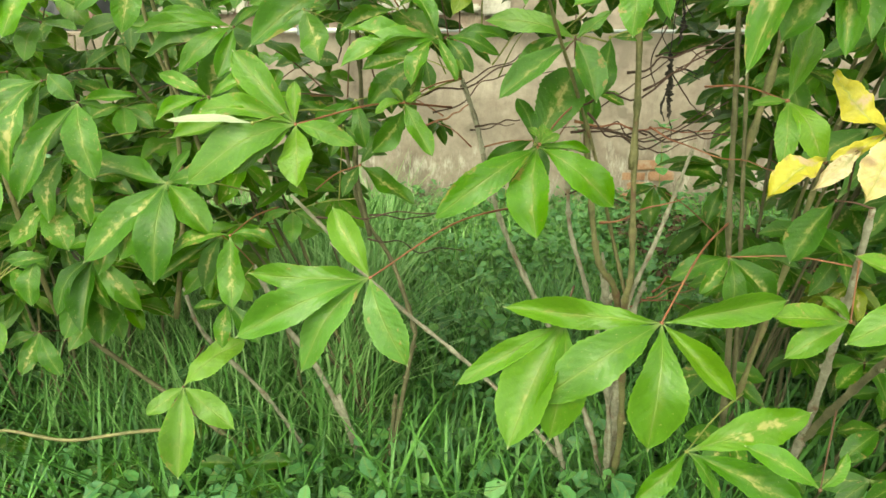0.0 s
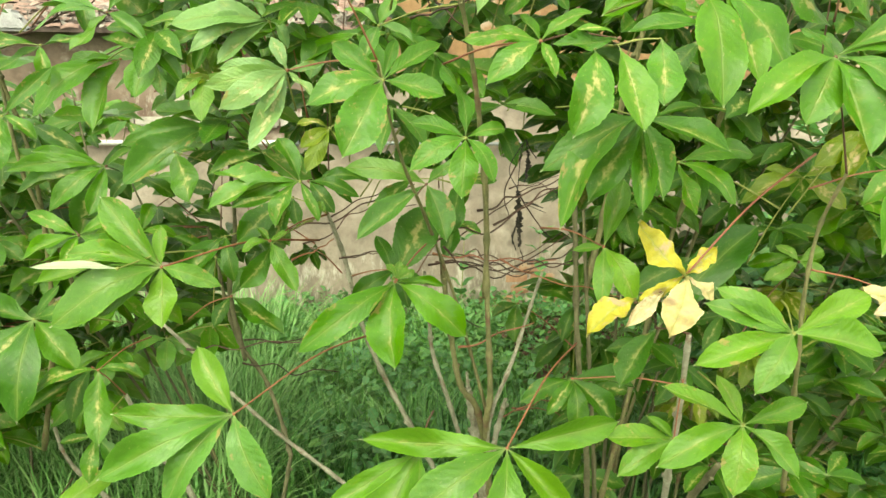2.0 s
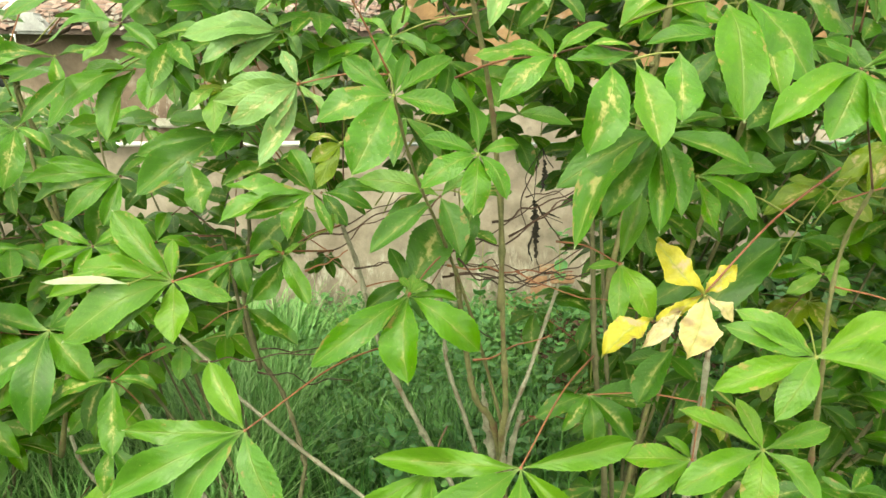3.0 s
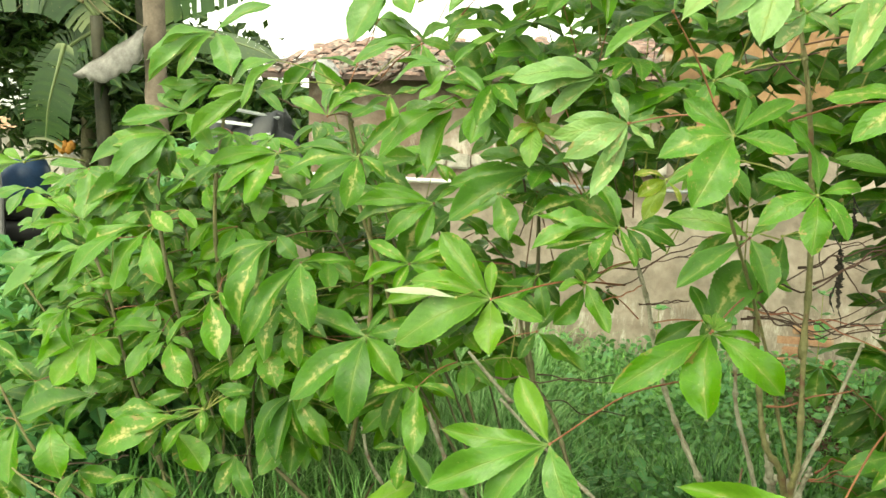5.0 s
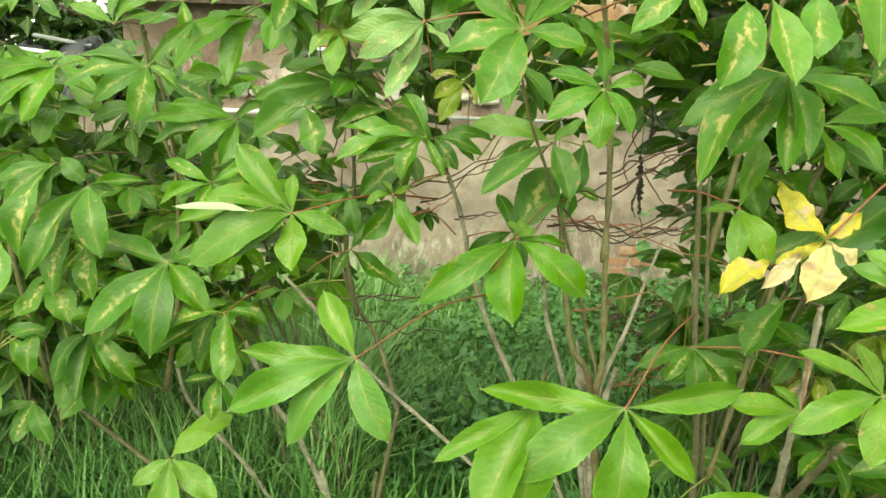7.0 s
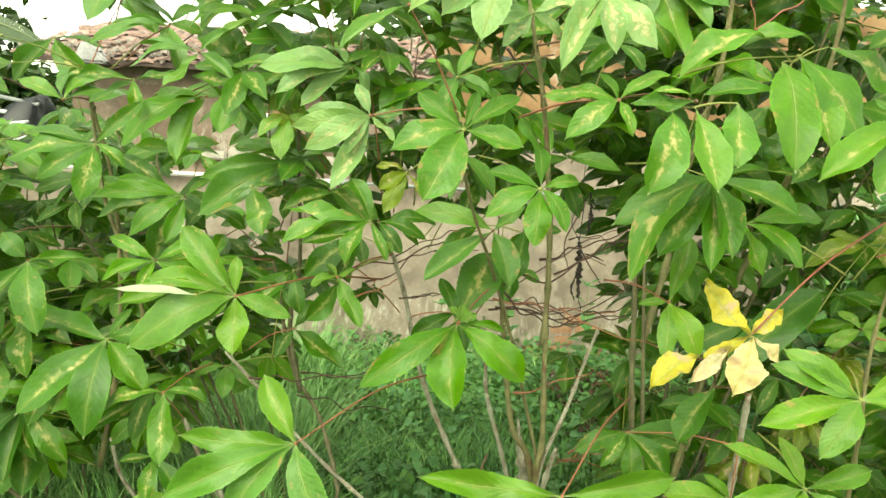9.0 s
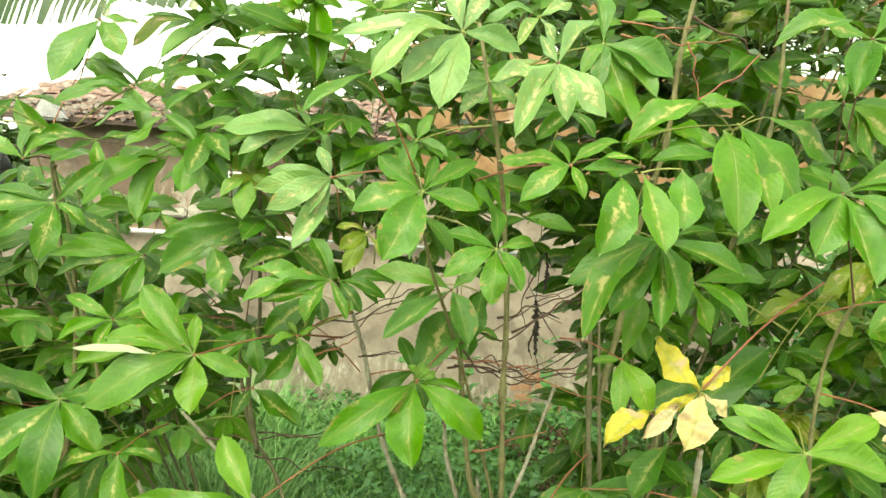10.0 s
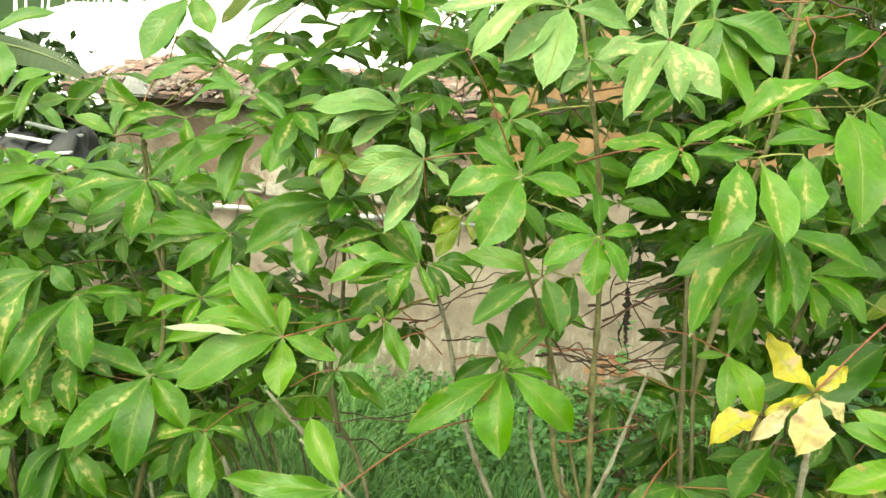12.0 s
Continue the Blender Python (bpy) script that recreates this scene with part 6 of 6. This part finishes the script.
twig(bush, .0017, PETIOLE, [(0.55, 1.2, 1.905), (0.663, 1.2, 1.905), (0.777, 1.2, 1.914)])
twig(bush, .0017, PETIOLE, [(0.686, 1.2, 1.903), (0.706, 1.2, 1.855), (0.718, 1.2, 1.785)])
twig(bush, .002, PETIOLE, [(0.695, 1.15, 1.783), (0.759, 1.15, 1.83), (0.812, 1.15, 1.881)])
twig(bush, .0022, TWIG, [(0.733, 1.3, 1.976), (0.834, 1.3, 1.936), (0.886, 1.3, 1.904)])
twig(bush, .002, PETIOLE, [(0.584, 2.1, 0.531), (0.683, 2.1, 0.577), (0.785, 2.1, 0.592)])
twig(bush, .002, PETIOLE, [(0.642, 2.2, 0.519), (0.768, 2.2, 0.509), (0.863, 2.2, 0.461)])
twig(bush, .0019, PETIOLE, [(0.614, 2, 0.602), (0.7, 2, 0.645), (0.779, 2, 0.72)])
twig(bush, .0025, PETIOLE, [(0.655, 2.1, 0.581), (0.712, 2.1, 0.632), (0.779, 2.1, 0.594)])
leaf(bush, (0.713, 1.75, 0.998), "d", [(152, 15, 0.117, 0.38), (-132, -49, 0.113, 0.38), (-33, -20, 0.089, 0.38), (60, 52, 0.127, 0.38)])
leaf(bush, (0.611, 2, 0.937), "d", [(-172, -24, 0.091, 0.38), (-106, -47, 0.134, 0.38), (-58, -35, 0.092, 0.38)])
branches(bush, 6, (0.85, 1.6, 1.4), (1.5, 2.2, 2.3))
# mostly d leaves: the shade back here is in their colour
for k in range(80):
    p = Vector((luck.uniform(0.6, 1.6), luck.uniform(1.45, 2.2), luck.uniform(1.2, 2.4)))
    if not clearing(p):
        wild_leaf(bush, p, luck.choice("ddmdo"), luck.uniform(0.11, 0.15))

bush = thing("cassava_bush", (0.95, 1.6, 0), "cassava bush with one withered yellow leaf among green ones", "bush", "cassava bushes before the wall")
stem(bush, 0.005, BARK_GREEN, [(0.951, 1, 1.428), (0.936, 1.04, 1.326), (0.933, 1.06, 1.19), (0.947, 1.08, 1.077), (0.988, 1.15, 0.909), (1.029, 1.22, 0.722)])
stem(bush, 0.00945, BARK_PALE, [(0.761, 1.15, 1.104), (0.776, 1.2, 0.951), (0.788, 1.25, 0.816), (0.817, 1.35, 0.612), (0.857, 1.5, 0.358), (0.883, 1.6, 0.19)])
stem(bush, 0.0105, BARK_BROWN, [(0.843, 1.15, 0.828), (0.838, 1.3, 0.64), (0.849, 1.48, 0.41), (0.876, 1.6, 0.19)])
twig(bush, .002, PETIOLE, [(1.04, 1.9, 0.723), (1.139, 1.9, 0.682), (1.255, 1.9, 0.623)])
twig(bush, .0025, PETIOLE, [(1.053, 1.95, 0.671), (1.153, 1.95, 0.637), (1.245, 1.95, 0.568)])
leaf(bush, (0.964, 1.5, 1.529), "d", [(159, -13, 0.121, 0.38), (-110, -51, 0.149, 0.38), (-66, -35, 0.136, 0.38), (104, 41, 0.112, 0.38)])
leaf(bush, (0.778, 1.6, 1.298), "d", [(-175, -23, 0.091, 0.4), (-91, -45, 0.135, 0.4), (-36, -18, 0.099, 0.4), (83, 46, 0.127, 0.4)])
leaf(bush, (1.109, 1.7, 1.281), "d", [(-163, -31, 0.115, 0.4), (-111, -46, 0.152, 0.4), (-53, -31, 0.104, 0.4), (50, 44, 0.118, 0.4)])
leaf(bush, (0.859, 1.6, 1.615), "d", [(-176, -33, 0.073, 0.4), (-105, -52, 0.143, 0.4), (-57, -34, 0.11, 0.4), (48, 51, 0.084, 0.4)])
leaf(bush, (0.916, 0.970, 1.884), "s", [(-174, -10, 0.192, 0.26), (165, 23, 0.124, 0.3), (-134, -51, 0.144, 0.35), (-60, -56, 0.18, 0.37), (24, 35, 0.207, 0.28), (-5, -8, 0.109, 0.29)])
leaf(bush, (0.903, 0.990, 1.619), "s", [(-141, -47, 0.149, 0.46), (-78, -59, 0.179, 0.44), (-31, -41, 0.172, 0.43), (10, 16, 0.192, 0.28), (2, 3, 0.169, 0.27), (151, 40, 0.074, 0.29), (-162, -27, 0.207, 0.27)])
leaf(bush, (0.945, 1.080, 1.791), "s", [(-70, -58, 0.142, 0.27), (-165, -23, 0.101, 0.38), (-35, -44, 0.152, 0.35), (-8, -13, 0.168, 0.35), (-93, -60, 0.116, 0.33), (77, 59, 0.07, 0.27)])
leaf(bush, (0.704, 1.120, 1.437), "m", [(-24, -35, 0.128, 0.4), (3, 5, 0.15, 0.29), (-71, -58, 0.106, 0.32)])
leaf(bush, (0.663, 0.970, 1.263), "y", [(142, 46, 0.118, 0.41), (21, 31, 0.082, 0.4), (-166, -22, 0.097, 0.21)], (0.941, 1.08, 1.455))
leaf(bush, (0.578, 0.960, 1.224), "y", [(-163, -27, 0.105, 0.42)])
leaf(bush, (0.664, 0.966, 1.262), "w", [(-131, -52, 0.11, 0.5), (-31, -41, 0.06, 0.35)])
leaf(bush, (0.619, 0.955, 1.239), "w", [(-158, -33, 0.09, 0.28)])
leaf(bush, (1.022, 0.900, 1.228), "w", [(171, 15, 0.088, 0.4), (-173, -12, 0.07, 0.3)])
leaf(bush, (1.125, 1.400, 1.185), "v", [(-167, -21, 0.104, 0.33), (-30, -41, 0.066, 0.64), (158, 33, 0.064, 0.4), (11, 18, 0.072, 0.41)])
leaf(bush, (1.085, 1.350, 1.382), "o", [(-169, -18, 0.164, 0.29), (173, 12, 0.087, 0.34), (-24, -35, 0.112, 0.41), (12, 20, 0.093, 0.29)])
leaf(bush, (1.172, 1.300, 1.484), "o", [(-161, -29, 0.15, 0.31), (-139, -48, 0.139, 0.28), (14, 22, 0.102, 0.32)])
leaf(bush, (1.152, 1.100, 1.425), "s", [(-142, -47, 0.201, 0.35), (-163, -26, 0.145, 0.32), (-92, -60, 0.114, 0.39)])
leaf(bush, (0.696, 1.150, 1.118), "d", [(-148, -42, 0.142, 0.43), (23, 34, 0.321, 0.24), (26, 37, 0.182, 0.33)])
leaf(bush, (0.761, 0.800, 1.215), "f", [(-173, -13, 0.167, 0.26), (169, 18, 0.14, 0.27), (-150, -40, 0.118, 0.35), (12, 19, 0.149, 0.31), (-7, -12, 0.141, 0.39), (161, 29, 0.131, 0.29)])
leaf(bush, (0.711, 0.830, 1.060), "f", [(165, 24, 0.138, 0.23), (-169, -18, 0.159, 0.28), (126, 54, 0.085, 0.32), (-123, -55, 0.111, 0.44), (8, 13, 0.118, 0.29), (-30, -40, 0.112, 0.37)])
leaf(bush, (0.691, 1.030, 0.946), "f", [(178, 3, 0.128, 0.35), (-165, -24, 0.13, 0.35), (155, 36, 0.063, 0.3)])
leaf(bush, (0.454, 1.050, 0.690), "s", [(9, 14, 0.239, 0.26), (-156, -35, 0.13, 0.31), (-45, -50, 0.106, 0.34), (-14, -22, 0.226, 0.26)])
leaf(bush, (0.645, 0.950, 0.682), "s", [(163, 26, 0.138, 0.3), (31, 42, 0.079, 0.29)])
leaf(bush, (0.566, 1.260, 0.979), "d", [(-169, -18, 0.123, 0.32), (-5, -8, 0.134, 0.34), (-96, -59, 0.115, 0.4), (-31, -41, 0.123, 0.4), (-149, -41, 0.096, 0.31)])
branches(bush, 10, (1.0, 1.5, 0.7), (2.4, 2.6, 2.0))
# d leaves again, their colour darkened for the shade behind
for k in range(90):
    p = Vector((luck.uniform(0.85, 1.9), luck.uniform(1.45, 2.3), luck.uniform(0.35, 1.6)))
    if not clearing(p):
        wild_leaf(bush, p, luck.choice("mddo"), luck.uniform(0.11, 0.16))


def deep_right():
    p = Vector((luck.uniform(0.7, 2.6), luck.uniform(1.35, 2.9), luck.uniform(0.25, 2.5)))
    return p if not clearing(p) else None


def high_right():
    return Vector((luck.uniform(0.75, 2.1), luck.uniform(1.8, 2.7), luck.uniform(1.4, 2.02)))


# the three fillings below are all d, coloured for deep shade
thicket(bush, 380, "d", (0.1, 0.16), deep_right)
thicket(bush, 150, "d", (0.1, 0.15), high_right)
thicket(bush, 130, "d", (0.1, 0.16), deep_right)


# unseen leaves added above the crown to shade the right-hand bushes
def overhead_shade():
    y = luck.uniform(1.05, 2.0)
    return Vector((luck.uniform(0.8, 2.0), y, 1.82 + 0.27 * (y + 0.3) + luck.uniform(0.0, 0.35)))


thicket(bush, 24, "m", (0.1, 0.16), overhead_shade)


# ---- weeds and litter ----
LEAFLETS["b"] = [leaflet_mesh("b", WEED, d, f, w, 90 + k, 0.45) for k, (d, f, w) in enumerate(((0.08, 0.2, 0.2), (0.14, 0.1, 0.3), (0.05, 0.3, 0.15)))]


def weed_plant(at, tall, pairs, size):
    """A soft upright weed with paired oval leaves up its stem."""
    plant = thing("weed_plant", at, "small broad-leaved green weed growing in the grass", "weed", "broad-leaved weeds in the grass")
    lean = Vector((luck.uniform(-0.06, 0.06), luck.uniform(-0.06, 0.02), tall))
    line = smooth_line([(0, 0, -0.03), lean * 0.5 + Vector((0.01, 0, 0)), lean], 6)
    bm = bmesh.new()
    tube(bm, line, lambda s, k: 0.0035 * (1.2 - 0.7 * s), 6)
    axis = part("stem", bm, GREEN_PETIOLE, plant)
    for k in range(pairs):
        f = 0.3 + 0.7 * k / max(1, pairs - 1)
        q = line[min(len(line) - 1, int(f * (len(line) - 1)))]
        for side in range(2 if k < pairs - 1 else 4):
            az = 90 * k + (180 if k < pairs - 1 else 90) * side + luck.uniform(-20, 20)
            el = luck.uniform(-10, 35)
            way = Vector((math.cos(radians(az)) * math.cos(radians(el)), math.sin(radians(az)) * math.cos(radians(el)), math.sin(radians(el))))
            ob = new("leaf", luck.choice(LEAFLETS["b"]))
            ob.parent = axis
            long = size * luck.uniform(0.75, 1.1) * (1.1 - 0.4 * f)
            ob.matrix_basis = Matrix.LocRotScale(q, facing(way, (0, 0, 1)), (long, long * luck.uniform(1.3, 1.6), long))


for x, y, tall, pairs, size in ((-0.58, 1.98, 0.26, 4, 0.11), (-0.44, 2.1, 0.3, 4, 0.1), (-0.36, 1.9, 0.16, 3, 0.1), (-0.74, 2.1, 0.2, 3, 0.09), (-1.05, 2.05, 0.22, 4, 0.1), (0.02, 2.25, 0.2, 3, 0.08),
                                (0.7, 2.5, 0.3, 4, 0.09), (0.95, 2.3, 0.34, 5, 0.1), (1.2, 2.2, 0.3, 4, 0.1), (0.35, 4.6, 0.5, 5, 0.13), (0.8, 4.7, 0.62, 6, 0.14), (1.25, 4.4, 0.7, 6, 0.15), (1.7, 4.5, 0.6, 5, 0.15), (-0.3, 4.75, 0.3, 4, 0.1)):
    weed_plant((x, y, 0), tall, pairs, size)
DEAD = surface("brown_dead_leaf", [(0.3, (0.06, 0.03, 0.018)), (0.7, (0.17, 0.09, 0.055))], 6, 0.85, 60, 0.3)
weeds("brown_litter", 1800, 9, (-2.4, 1.6, -0.7, 2.7), 0.12, (0.03, 0.07), DEAD, "brown dead leaves lying under the cassava bushes")
weeds("dead_leaves", 1500, 8, (1.0, 3.3, 1.9, 4.4), 0.24, (0.02, 0.05), DEAD, "reddish-brown dead leaves lying among the weeds")
bm = bmesh.new()
bmesh.ops.create_icosphere(bm, subdivisions=3, radius=0.09)
for v in bm.verts:
    v.co += v.normal * 0.05 * noise.noise(v.co * 22) + v.normal * 0.02 * noise.noise(v.co * 60)
    v.co.z = max(v.co.z * 0.6, -0.03)
ob = new("plastic_bag", mesh_of("plastic_bag", bm, surface("pale_blue_plastic", [(0.3, (0.16, 0.26, 0.4)), (0.7, (0.34, 0.45, 0.56))], 9, 0.35, 60, 0.2)))
ob.location = (0.17, 4.1, 0.06)
tagged(ob, "crumpled pale blue plastic bag lying in the grass", "plastic bag")

for at, r in (((1.1, 4.6, 0.03), 0.035), ((-0.3, 3.9, 0.03), 0.045)):
    bm = bmesh.new()
    prof = (0.4, 1.0, 1.05, 0.95, 1.05, 1.0, 0.5, 0.35)
    tube(bm, [Vector((0.022 * k, 0.004 * k, 0.01)) for k in range(8)], lambda s, k: r * prof[k], 10)
    ob = new("plastic_bottle", mesh_of("plastic_bottle", bm, LITTER))
    ob.location = at
    tagged(ob, "small discarded pale plastic bottle lying in the weeds", "bottle")
